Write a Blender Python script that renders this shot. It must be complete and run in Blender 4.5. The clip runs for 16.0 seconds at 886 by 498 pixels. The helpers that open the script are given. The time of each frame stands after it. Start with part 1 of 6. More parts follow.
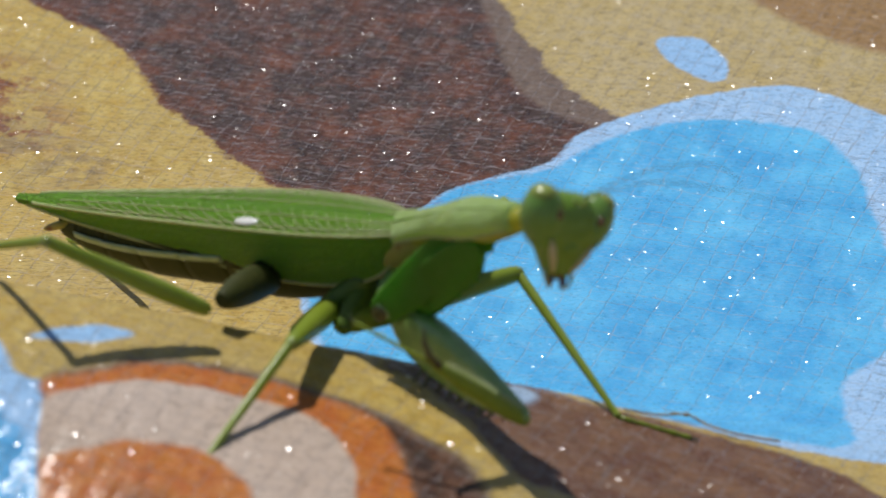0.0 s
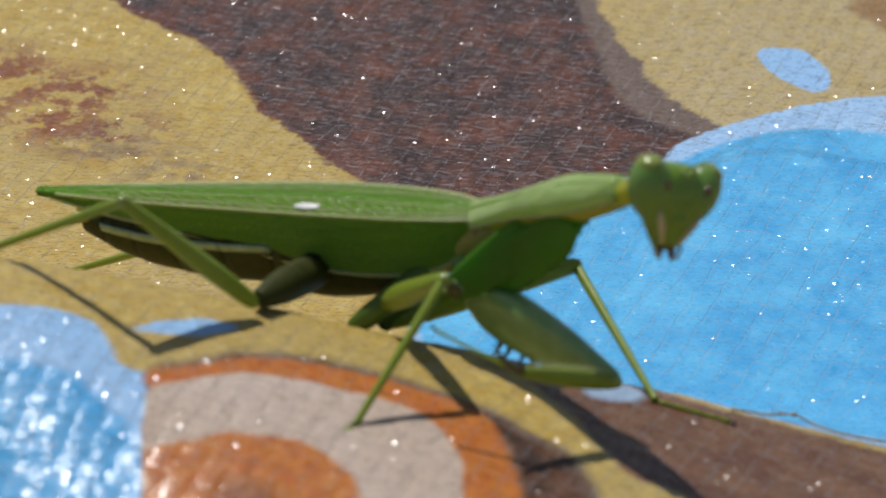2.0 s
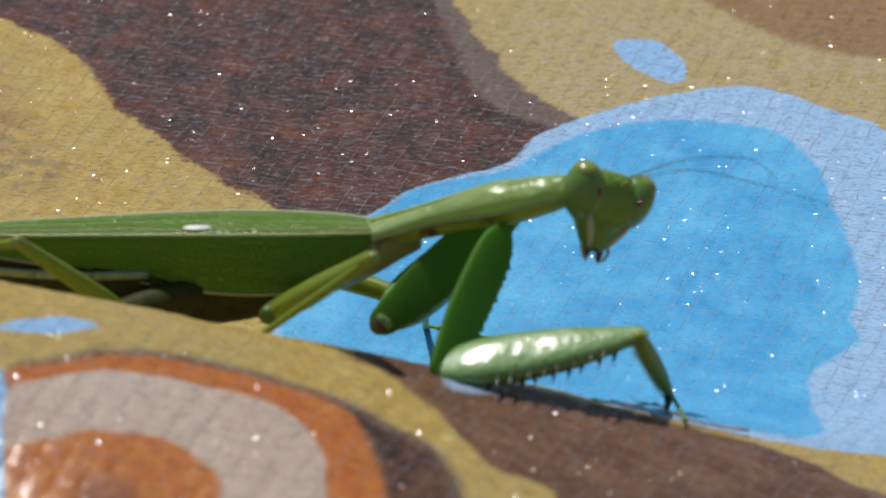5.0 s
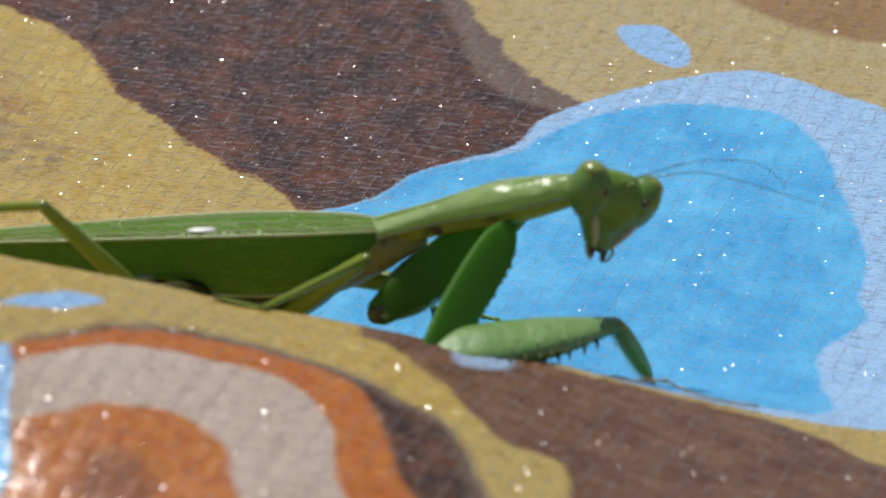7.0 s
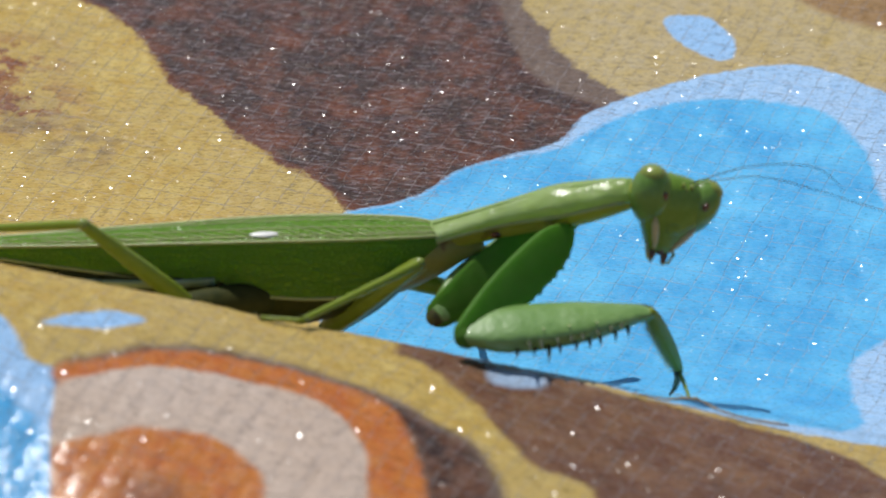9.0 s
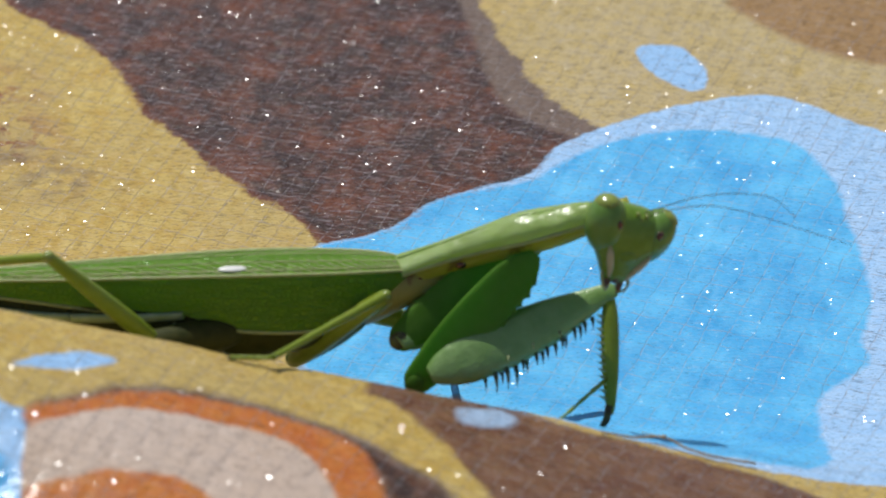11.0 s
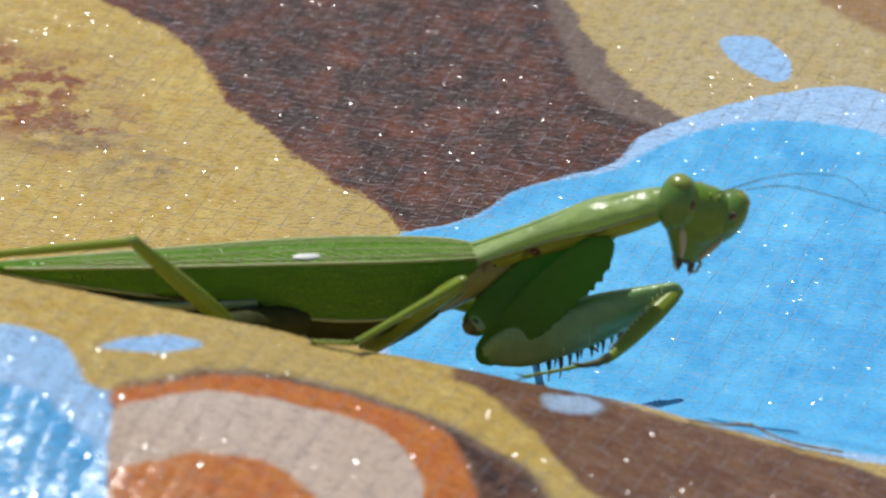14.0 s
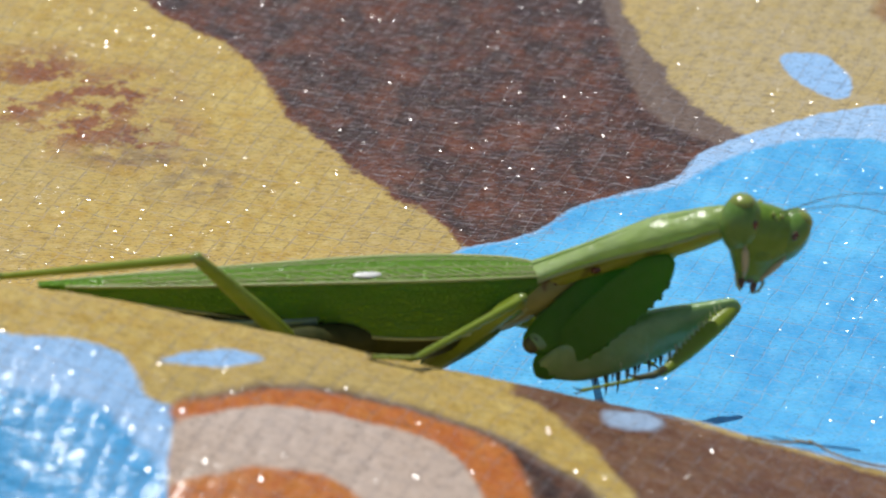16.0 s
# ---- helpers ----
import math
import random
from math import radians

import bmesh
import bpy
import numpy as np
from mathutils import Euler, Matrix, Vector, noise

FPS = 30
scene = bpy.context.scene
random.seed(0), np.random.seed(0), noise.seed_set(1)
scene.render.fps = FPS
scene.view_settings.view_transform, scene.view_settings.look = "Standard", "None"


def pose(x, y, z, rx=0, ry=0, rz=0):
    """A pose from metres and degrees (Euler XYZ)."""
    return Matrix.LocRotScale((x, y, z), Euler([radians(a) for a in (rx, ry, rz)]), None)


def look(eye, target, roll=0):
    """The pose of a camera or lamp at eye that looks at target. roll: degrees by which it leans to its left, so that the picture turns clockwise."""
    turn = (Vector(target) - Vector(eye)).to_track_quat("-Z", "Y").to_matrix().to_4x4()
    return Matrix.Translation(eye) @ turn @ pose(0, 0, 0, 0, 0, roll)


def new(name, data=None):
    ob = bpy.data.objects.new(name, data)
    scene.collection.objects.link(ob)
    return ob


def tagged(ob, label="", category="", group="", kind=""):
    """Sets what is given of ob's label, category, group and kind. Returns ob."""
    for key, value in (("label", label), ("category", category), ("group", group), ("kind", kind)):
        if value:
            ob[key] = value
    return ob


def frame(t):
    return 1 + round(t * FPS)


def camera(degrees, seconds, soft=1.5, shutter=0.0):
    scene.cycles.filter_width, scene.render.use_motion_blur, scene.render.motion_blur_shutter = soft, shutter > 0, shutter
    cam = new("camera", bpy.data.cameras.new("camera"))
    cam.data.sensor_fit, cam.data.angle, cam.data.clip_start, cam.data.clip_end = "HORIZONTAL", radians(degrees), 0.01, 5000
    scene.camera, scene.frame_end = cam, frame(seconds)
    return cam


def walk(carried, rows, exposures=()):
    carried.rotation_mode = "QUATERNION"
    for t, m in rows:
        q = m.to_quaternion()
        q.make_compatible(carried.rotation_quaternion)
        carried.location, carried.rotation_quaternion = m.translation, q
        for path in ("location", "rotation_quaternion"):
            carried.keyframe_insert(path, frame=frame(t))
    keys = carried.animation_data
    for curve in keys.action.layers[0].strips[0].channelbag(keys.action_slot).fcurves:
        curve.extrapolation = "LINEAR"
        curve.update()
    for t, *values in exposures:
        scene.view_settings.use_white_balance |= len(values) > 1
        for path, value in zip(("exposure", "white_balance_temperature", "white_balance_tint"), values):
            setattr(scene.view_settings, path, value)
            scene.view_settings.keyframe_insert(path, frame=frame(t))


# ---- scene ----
# The camera is held about half a metre from the insect, looking down at 24 degrees through a long lens.
def mm_pose(x, y, z, rx, ry, rz):
    return pose(x / 1000, y / 1000, z / 1000, rx, ry, rz)


cam = camera(11, 16.0)
cam.data.dof.use_dof = True
cam.data.dof.focus_distance = 0.536
cam.data.dof.aperture_fstop = 38
walk(cam, [
    (0, mm_pose(1.28, -456.8, 216.69, 66.736, 0, 0.028)), (0.5, mm_pose(-0.74, -456.8, 214.91, 66.753, 0, -0.164)),
    (1, mm_pose(-0.34, -456.8, 214.84, 66.754, 0, 0.266)), (1.5, mm_pose(-1.54, -456.8, 212.41, 67.124, 0, 0.829)),
    (2, mm_pose(-3.34, -456.8, 207.17, 67.739, 0, 0.859)), (2.5, mm_pose(0.30, -456.8, 218.74, 66.706, 0, 1.374)),
    (3, mm_pose(-3.86, -456.8, 216.05, 66.924, 0, 0.956)), (3.5, mm_pose(-4.44, -456.8, 209.64, 67.515, 0, 0.700)),
    (4, mm_pose(-4.02, -456.8, 208.88, 67.538, 0, 0.198)), (4.5, mm_pose(-3.38, -456.8, 208.39, 67.583, 0, -0.841)),
    (7, mm_pose(-6.59, -456.8, 199.37, 68.227, 0, -1.346)), (7.5, mm_pose(-5.51, -456.8, 204.26, 67.927, 0, -1.383)),
    (8, mm_pose(-1.39, -456.8, 215.88, 66.768, 0, -0.736)), (8.5, mm_pose(0.55, -456.8, 221.54, 66.089, 0, -0.180)),
    (9, mm_pose(-0.00, -456.8, 221.77, 66.000, 0, -0.000)), (9.5, mm_pose(1.38, -456.8, 226.06, 65.612, 0, 0.329)),
    (9.7, mm_pose(2.65, -456.8, 228.22, 65.506, 0, 0.232)), (11.8, mm_pose(2.59, -456.8, 229.55, 65.743, 0, -0.094)),
    (12, mm_pose(2.12, -456.8, 229.31, 65.729, 0, -0.030)), (12.5, mm_pose(1.87, -456.8, 229.80, 65.673, 0, 0.292)),
    (13, mm_pose(0.99, -456.8, 227.12, 65.829, 0, 0.457)), (13.5, mm_pose(-0.16, -456.8, 227.33, 65.748, 0, 0.615)),
    (14, mm_pose(-0.52, -456.8, 226.31, 65.825, 0, 0.702)), (14.5, mm_pose(-0.94, -456.8, 226.68, 65.901, 0, 0.840)),
    (15, mm_pose(-1.74, -456.8, 226.02, 65.922, 0, 1.062)), (15.5, mm_pose(-1.08, -456.8, 226.91, 65.893, 0, 1.233)),
    (16, mm_pose(-1.46, -456.8, 226.34, 66.015, 0, 1.409)),
], exposures=[(0, -0.14), (1.5, -0.2), (3, -0.06), (3.5, -0.1), (4.5, -0.26), (7, -0.15), (7.5, -0.23), (8, -0.15), (9, -0.03), (12.5, 0.0), (16, 0.04)])
# ---- world and sun ----
SUN = Vector((-0.22, 0.33, 0.92)).normalized()
world = bpy.data.worlds.new("sky")
scene.world = world
world.use_nodes = True
sky = world.node_tree.nodes.new("ShaderNodeTexSky")
sky.sky_type, sky.sun_disc = "NISHITA", False
sky.sun_elevation, sky.sun_rotation = math.asin(SUN.z), math.atan2(SUN.x, SUN.y)
back = world.node_tree.nodes["Background"]
back.inputs["Strength"].default_value = 0.07
world.node_tree.links.new(sky.outputs[0], back.inputs["Color"])
sun = new("sun", bpy.data.lights.new("sun", "SUN"))
sun.data.energy, sun.data.angle, sun.data.color = 3.65, radians(0.55), (1.0, 0.985, 0.95)
sun.matrix_world = look(SUN * 3, (0, 0, 0))


# ---- materials ----
class Nodes:
    """A small node material: every method adds one node and returns its output."""

    def __init__(self, name):
        self.mat = bpy.data.materials.new(name)
        self.mat.use_nodes = True
        self.t = self.mat.node_tree
        self.bsdf = self.t.nodes["Principled BSDF"]
        self.out = self.t.nodes["Material Output"]
        self.co = self.t.nodes.new("ShaderNodeTexCoord").outputs["Object"]

    def link(self, a, b):
        if hasattr(a, "is_output"):
            self.t.links.new(a, b)
        elif isinstance(a, (tuple, list)):
            b.default_value = (*a, 1) if len(a) == 3 and b.type == "RGBA" else a
        else:
            b.default_value = a

    def math(self, op, a, b=0.0, clamp=False):
        n = self.t.nodes.new("ShaderNodeMath")
        n.operation, n.use_clamp = op, clamp
        self.link(a, n.inputs[0])
        self.link(b, n.inputs[1])
        return n.outputs[0]

    def attr(self, name):
        n = self.t.nodes.new("ShaderNodeAttribute")
        n.attribute_name = name
        return n.outputs["Fac"]

    def turned(self, scale, rz=0.0):
        n = self.t.nodes.new("ShaderNodeMapping")
        n.inputs["Scale"].default_value = scale
        n.inputs["Rotation"].default_value = (0, 0, radians(rz))
        self.t.links.new(self.co, n.inputs["Vector"])
        return n.outputs[0]

    def noise(self, scale, detail=3.0, rough=0.55, vector=None):
        n = self.t.nodes.new("ShaderNodeTexNoise")
        n.inputs["Scale"].default_value = scale
        n.inputs["Detail"].default_value = detail
        n.inputs["Roughness"].default_value = rough
        self.t.links.new(vector or self.co, n.inputs["Vector"])
        return n.outputs["Fac"]

    def cells(self, scale, vector=None, feature="DISTANCE_TO_EDGE"):
        n = self.t.nodes.new("ShaderNodeTexVoronoi")
        n.feature = feature
        n.inputs["Scale"].default_value = scale
        self.t.links.new(vector or self.co, n.inputs["Vector"])
        return n.outputs["Distance"]

    def facets(self, scale, radius, steep):
        """Small flat facets of crinkled film, each tilted its own way; heights in metres."""
        n = self.t.nodes.new("ShaderNodeTexVoronoi")
        n.voronoi_dimensions, n.feature = "2D", "F1"
        n.inputs["Scale"].default_value = scale
        self.t.links.new(self.co, n.inputs["Vector"])

        def vec(op, a, b, c=None):
            v = self.t.nodes.new("ShaderNodeVectorMath")
            v.operation = op
            for k, x in enumerate((a, b, c)):
                if x is not None:
                    self.link(x, v.inputs[k])
            return v.outputs["Value" if op == "DOT_PRODUCT" else "Vector"]

        lean = vec("MULTIPLY_ADD", n.outputs["Color"], (2.0, 2.0, 0.0), (-1.0, -1.0, 0.0))
        lean = vec("MULTIPLY", lean, vec("MULTIPLY", vec("ABSOLUTE", lean, None), (steep, steep, 0.0)))
        rise = vec("DOT_PRODUCT", vec("SUBTRACT", self.co, n.outputs["Position"]), lean)
        disc = self.ramp(n.outputs["Distance"], radius * scale, radius * scale * 0.7)
        return self.math("MULTIPLY", rise, disc), disc

    def across(self, lo, hi, axis="X"):
        s = self.t.nodes.new("ShaderNodeSeparateXYZ")
        self.t.links.new(self.co, s.inputs[0])
        return self.ramp(s.outputs[axis], lo, hi)

    def seams(self, turn, pu, pv):
        """Two sets of narrow lines between the tapes of a weave."""
        n = self.t.nodes.new("ShaderNodeMapping")
        n.inputs["Scale"].default_value = (1 / pu, 1 / pv, 1)
        sway = self.t.nodes.new("ShaderNodeTexNoise")
        sway.inputs["Scale"].default_value, sway.inputs["Detail"].default_value = 170, 3
        self.t.links.new(self.co, sway.inputs["Vector"])
        push = self.t.nodes.new("ShaderNodeVectorMath")
        push.operation = "MULTIPLY_ADD"
        push.inputs[1].default_value = (0.0016, 0.0016, 0)
        self.t.links.new(sway.outputs["Color"], push.inputs[0])
        self.t.links.new(self.turned((1, 1, 1), turn), push.inputs[2])
        self.t.links.new(push.outputs[0], n.inputs["Vector"])
        s = self.t.nodes.new("ShaderNodeSeparateXYZ")
        self.t.links.new(n.outputs[0], s.inputs[0])
        out = []
        for axis in "XY":
            f = self.math("ABSOLUTE", self.math("SUBTRACT", self.math("FRACT", s.outputs[axis]), 0.5))
            out.append(self.ramp(f, 0.44, 0.495))
        return out

    def ramp(self, x, lo, hi, a=0.0, b=1.0):
        n = self.t.nodes.new("ShaderNodeMapRange")
        for i, v in enumerate((x, lo, hi, a, b)):
            self.link(v, n.inputs[i])
        return n.outputs[0]

    def mix(self, f, a, b, mode="MIX"):
        n = self.t.nodes.new("ShaderNodeMix")
        n.data_type, n.blend_type = "RGBA", mode
        self.link(f, n.inputs["Factor"])
        self.link(a, n.inputs["A"])
        self.link(b, n.inputs["B"])
        return n.outputs["Result"]

    def bump(self, height, distance, strength=1.0, normal=None):
        n = self.t.nodes.new("ShaderNodeBump")
        n.inputs["Strength"].default_value = strength
        n.inputs["Distance"].default_value = distance
        self.t.links.new(height, n.inputs["Height"])
        if normal:
            self.t.links.new(normal, n.inputs["Normal"])
        return n.outputs[0]

    def finish(self, color, rough=0.5, normal=None, spec=0.5, sheer=0.0, glow=None, coat=0.0, coat_rough=0.12, coat_normal=None):
        """sheer: the share of light that passes a thin part, tinted by glow; coat_normal: the relief of the clear film alone."""
        b = self.bsdf
        self.link(color, b.inputs["Base Color"])
        self.link(rough, b.inputs["Roughness"])
        b.inputs["Specular IOR Level"].default_value = spec
        self.link(coat, b.inputs["Coat Weight"])
        b.inputs["Coat Roughness"].default_value = coat_rough
        if normal:
            self.t.links.new(normal, b.inputs["Normal"])
            self.t.links.new(coat_normal or normal, b.inputs["Coat Normal"])
        if sheer:
            tr = self.t.nodes.new("ShaderNodeBsdfTranslucent")
            self.link(glow or color, tr.inputs["Color"])
            m = self.t.nodes.new("ShaderNodeMixShader")
            m.inputs[0].default_value = sheer
            self.t.links.new(b.outputs[0], m.inputs[1])
            self.t.links.new(tr.outputs[0], m.inputs[2])
            self.t.links.new(m.outputs[0], self.out.inputs["Surface"])
        return self.mat


def tarp_material():
    """Printed, laminated tarpaulin: a blotchy print in tan, brown, blue and orange, with crinkled film over the weave."""
    n = Nodes("printed_tarpaulin")
    wob = n.math("SUBTRACT", n.noise(900, 4, 0.6), 0.5)
    slow = n.math("SUBTRACT", n.noise(220, 2, 0.5), 0.5)
    edge = n.math("ADD", n.math("MULTIPLY", wob, 0.9), n.math("MULTIPLY", slow, 1.3))

    def mask(name, soft=0.25):
        return n.ramp(n.math("ADD", n.attr(name), edge), -soft, soft, 1.0, 0.0)

    mottle = n.noise(420, 5, 0.65)
    fine = n.noise(2600, 3, 0.6)
    broad = n.noise(60, 2, 0.5)
    col = n.mix(n.ramp(mottle, 0.35, 0.7), TAN, TAN_LIGHT)
    col = n.mix(n.ramp(broad, 0.45, 0.65, 0.0, 0.55), col, TAN_GREY)
    faded = n.math("MULTIPLY", n.math("MULTIPLY", n.across(0.0, 0.02), n.across(0.03, 0.05, "Y")),
                   n.math("MULTIPLY", n.across(0.16, 0.10), n.across(0.19, 0.13, "Y")))
    col = n.mix(n.math("MULTIPLY", faded, 0.75), col, n.mix(n.ramp(mottle, 0.35, 0.7), TAN_PALE, TAN_GREY))
    away = n.ramp(n.attr("away"), 10.0, 60.0)
    for scale, tone in ((11, GREY_BROWN), (8.3, PALE_BLUE), (9.6, RED_BROWN)):
        col = n.mix(n.math("MULTIPLY", away, n.ramp(n.noise(scale, 3, 0.5), 0.57, 0.585)), col, tone)
    stain = n.math("MULTIPLY", n.ramp(n.attr("stain"), 9.0, 2.0, 0.0, 1.0), n.ramp(n.noise(210, 5, 0.72), 0.46, 0.53))
    col = n.mix(stain, col, RUST)
    stain2 = n.math("MULTIPLY", n.ramp(n.attr("smudge"), 8.0, 1.0, 0.0, 0.6), n.ramp(n.noise(280, 3, 0.6), 0.42, 0.58))
    col = n.mix(stain2, col, GREY_BROWN)
    col = n.mix(mask("ochre", 0.8), col, OCHRE)
    col = n.mix(n.ramp(n.math("ADD", n.attr("brown"), n.math("ADD", n.math("MULTIPLY", wob, 2.2), n.math("MULTIPLY", slow, 3.0))), -0.4, 0.4, 1.0, 0.0), col, n.mix(n.across(-0.012, 0.004), RED_BROWN, GREY_BROWN))
    red = n.mix(n.ramp(n.noise(170, 4, 0.65), 0.42, 0.62), DARK_BROWN, RED_BROWN)
    red = n.mix(n.ramp(mottle, 0.45, 0.75, 0.0, 0.6), red, BROWN_VIOLET)
    col = n.mix(mask("dark", 0.6), col, red)
    col = n.mix(mask("rim"), col, n.mix(n.ramp(mottle, 0.3, 0.7), PALE_BLUE, PALE_BLUE_2))
    blue = n.mix(n.ramp(n.noise(120, 4, 0.6), 0.35, 0.68), BLUE, BLUE_2)
    col = n.mix(mask("blue", 0.4), col, blue)
    col = n.mix(mask("spot"), col, PALE_BLUE)
    col = n.mix(mask("rbrown", 0.5), col, n.mix(n.ramp(n.noise(210, 4, 0.6), 0.4, 0.65), FOLD_BROWN, FOLD_BROWN_2))
    col = n.mix(n.math("MULTIPLY", mask("rbrown", 0.5), n.ramp(mottle, 0.52, 0.72, 0.0, 0.5)), col, BROWN_VIOLET)
    col = n.mix(mask("drop", 0.35), col, PALE_BLUE)
    col = n.mix(n.math("MULTIPLY", mask("cpatch", 0.6), 0.75), col, PALE_BLUE_2)
    col = n.mix(mask("leftblue", 0.35), col, PALE_BLUE)
    col = n.mix(mask("leftdeep", 0.6), col, BLUE)
    col = n.mix(mask("ringout", 0.7), col, n.mix(n.ramp(n.noise(200, 3, 0.6), 0.4, 0.6), RING_BROWN, RING_GREY))
    col = n.mix(mask("ringdark", 0.9), col, n.mix(n.ramp(n.noise(260, 4, 0.65), 0.42, 0.62), DARK_BROWN, FOLD_BROWN))
    col = n.mix(mask("ringorange", 0.5), col, n.mix(n.ramp(mottle, 0.35, 0.7), ORANGE, ORANGE_2))
    col = n.mix(mask("pink", 0.4), col, n.mix(n.ramp(broad, 0.35, 0.65), PINK, PINK_2))
    col = n.mix(mask("core", 0.4), col, n.mix(n.ramp(mottle, 0.35, 0.65), ORANGE_2, ORANGE))
    col = n.mix(n.math("MULTIPLY", mask("heart", 1.4), 0.6), col, RED_BROWN)
    col = n.mix(n.ramp(fine, 0.3, 0.8, 0.0, 0.07), col, (0.62, 0.58, 0.5))
    seam_u, seam_v = n.seams(21, 0.0027, 0.0030)
    broken = n.ramp(n.noise(420, 3, 0.6), 0.36, 0.6)
    sheen_dash = n.noise(1.0, 5, 0.68, n.turned((560, 2100, 900), 10))
    on_brown = n.math("MAXIMUM", mask("dark", 0.6), n.math("MULTIPLY", mask("rbrown", 0.5), 0.4))
    # Violet-grey streaks on the brown: sky reflection painted into its colour.
    streak = n.noise(1.0, 3, 0.6, n.turned((650, 1700, 1100), 14))
    col = n.mix(n.math("MULTIPLY", n.math("MULTIPLY", n.ramp(streak, 0.55, 0.60), on_brown), 0.35), col, (0.24, 0.18, 0.19))
    # Pale dashes put sky sheen on the crinkled film into the colour; dark dashes lie between.
    col = n.mix(n.math("MULTIPLY", n.ramp(sheen_dash, 0.52, 0.70), 0.1), col, (0.40, 0.34, 0.30))
    col = n.mix(n.math("MULTIPLY", n.ramp(sheen_dash, 0.46, 0.30), n.ramp(mask("blue", 0.4), 0.0, 1.0, 0.5, 0.1)), col, (0.02, 0.012, 0.01))
    flecks = n.noise(1.0, 3, 0.6, n.turned((1300, 3600, 1800), 10))
    col = n.mix(n.math("MULTIPLY", n.ramp(flecks, 0.56, 0.68), 0.12), col, (0.58, 0.52, 0.42))
    col = n.mix(n.math("MULTIPLY", n.ramp(flecks, 0.44, 0.32), n.ramp(mask("blue", 0.4), 0.0, 1.0, 0.42, 0.12)), col, (0.03, 0.02, 0.015))
    # Broken darker lines along the seams, fainter on the blue.
    seam_dark = n.mix(1.0, col, (0.5, 0.48, 0.48), "MULTIPLY")
    col = n.mix(n.math("MULTIPLY", n.math("MAXIMUM", seam_u, seam_v), n.math("MULTIPLY", broken, n.ramp(mask("blue", 0.4), 0.0, 1.0, 0.6, 0.3))), col, seam_dark)
    # Broken paler lines along the same seams.
    thread = n.math("MULTIPLY", n.math("MAXIMUM", seam_u, seam_v), n.ramp(streak, 0.40, 0.58))
    col = n.mix(n.math("MULTIPLY", thread, 0.3), col, (0.44, 0.40, 0.40))
    crinkle = n.noise(1.0, 4, 0.62, n.turned((420, 1500, 700), 12))
    film = n.bump(crinkle, 0.00015, 0.9)
    film = n.bump(n.noise(1250, 2, 0.5), 0.00003, 0.8, film)
    film = n.bump(n.math("MULTIPLY", n.math("MAXIMUM", seam_u, seam_v), broken), -0.00006, 0.7, film)
    facet, disc = n.facets(1050, 0.00026, 0.72)
    glint = n.bump(facet, 1.0, 1.0, n.bump(crinkle, 0.00009, 0.9))
    return n.finish(col, 0.42, film, 0.10, coat=n.ramp(disc, 0.0, 1.0, 0.2, 1.0), coat_rough=0.17, coat_normal=glint)


TAN, TAN_LIGHT, TAN_GREY = (0.45, 0.285, 0.045), (0.56, 0.415, 0.125), (0.44, 0.32, 0.11)
TAN_PALE = (0.46, 0.385, 0.24)
RING_BROWN, RING_GREY = (0.11, 0.065, 0.04), (0.20, 0.14, 0.10)
RUST, OCHRE, GREY_BROWN = (0.24, 0.075, 0.016), (0.30, 0.17, 0.06), (0.15, 0.10, 0.075)
DARK_BROWN, RED_BROWN, BROWN_VIOLET = (0.028, 0.008, 0.005), (0.125, 0.030, 0.008), (0.046, 0.021, 0.018)
PALE_BLUE, PALE_BLUE_2 = (0.30, 0.52, 0.80), (0.38, 0.57, 0.80)
BLUE, BLUE_2 = (0.045, 0.35, 0.69), (0.115, 0.50, 0.82)
FOLD_BROWN, FOLD_BROWN_2 = (0.115, 0.040, 0.015), (0.205, 0.095, 0.04)
ORANGE, ORANGE_2 = (0.44, 0.10, 0.006), (0.53, 0.18, 0.022)
PINK, PINK_2 = (0.50, 0.37, 0.28), (0.56, 0.44, 0.36)


def insect_material(name, a, b, glow, sheer=0.3, rough=0.34, veins=0.0, spots=None, scale=900, coat=0.15, spec=0.45, grain=1.0, lumps=0.0):
    """Smooth insect cuticle, mottled between two greens; light passes its thin parts."""
    n = Nodes(name)
    col = n.mix(n.ramp(n.noise(scale, 4, 0.6), 0.35, 0.68), a, b)
    col = n.mix(n.ramp(n.noise(scale * 0.16, 2), 0.4, 0.7, 0.0, 0.5), col, b)
    if spots:
        col = n.mix(n.ramp(n.noise(scale * 0.45, 3, 0.6), 0.60, 0.66), col, spots)
    normal = n.bump(n.noise(scale * 2.6, 3), 0.00006 * grain, 0.5)
    if lumps:
        normal = n.bump(n.noise(230, 2, 0.5), lumps, 0.7, normal)
    if veins:
        net = n.ramp(n.cells(1.0, n.turned((1300, 2000, 2000), 0)), 0.0, 0.18, 1.0, 0.0)
        ribs = n.ramp(n.cells(1.0, n.turned((70, 900, 900), 0)), 0.0, 0.10, 1.0, 0.0)
        relief = n.math("ADD", net, n.math("MULTIPLY", ribs, 0.8))
        normal = n.bump(relief, 0.00021, veins, normal)
        col = n.mix(n.math("MULTIPLY", relief, 0.05), col, (0.26, 0.42, 0.13))
    return n.finish(col, rough, normal, spec, sheer, glow, coat)


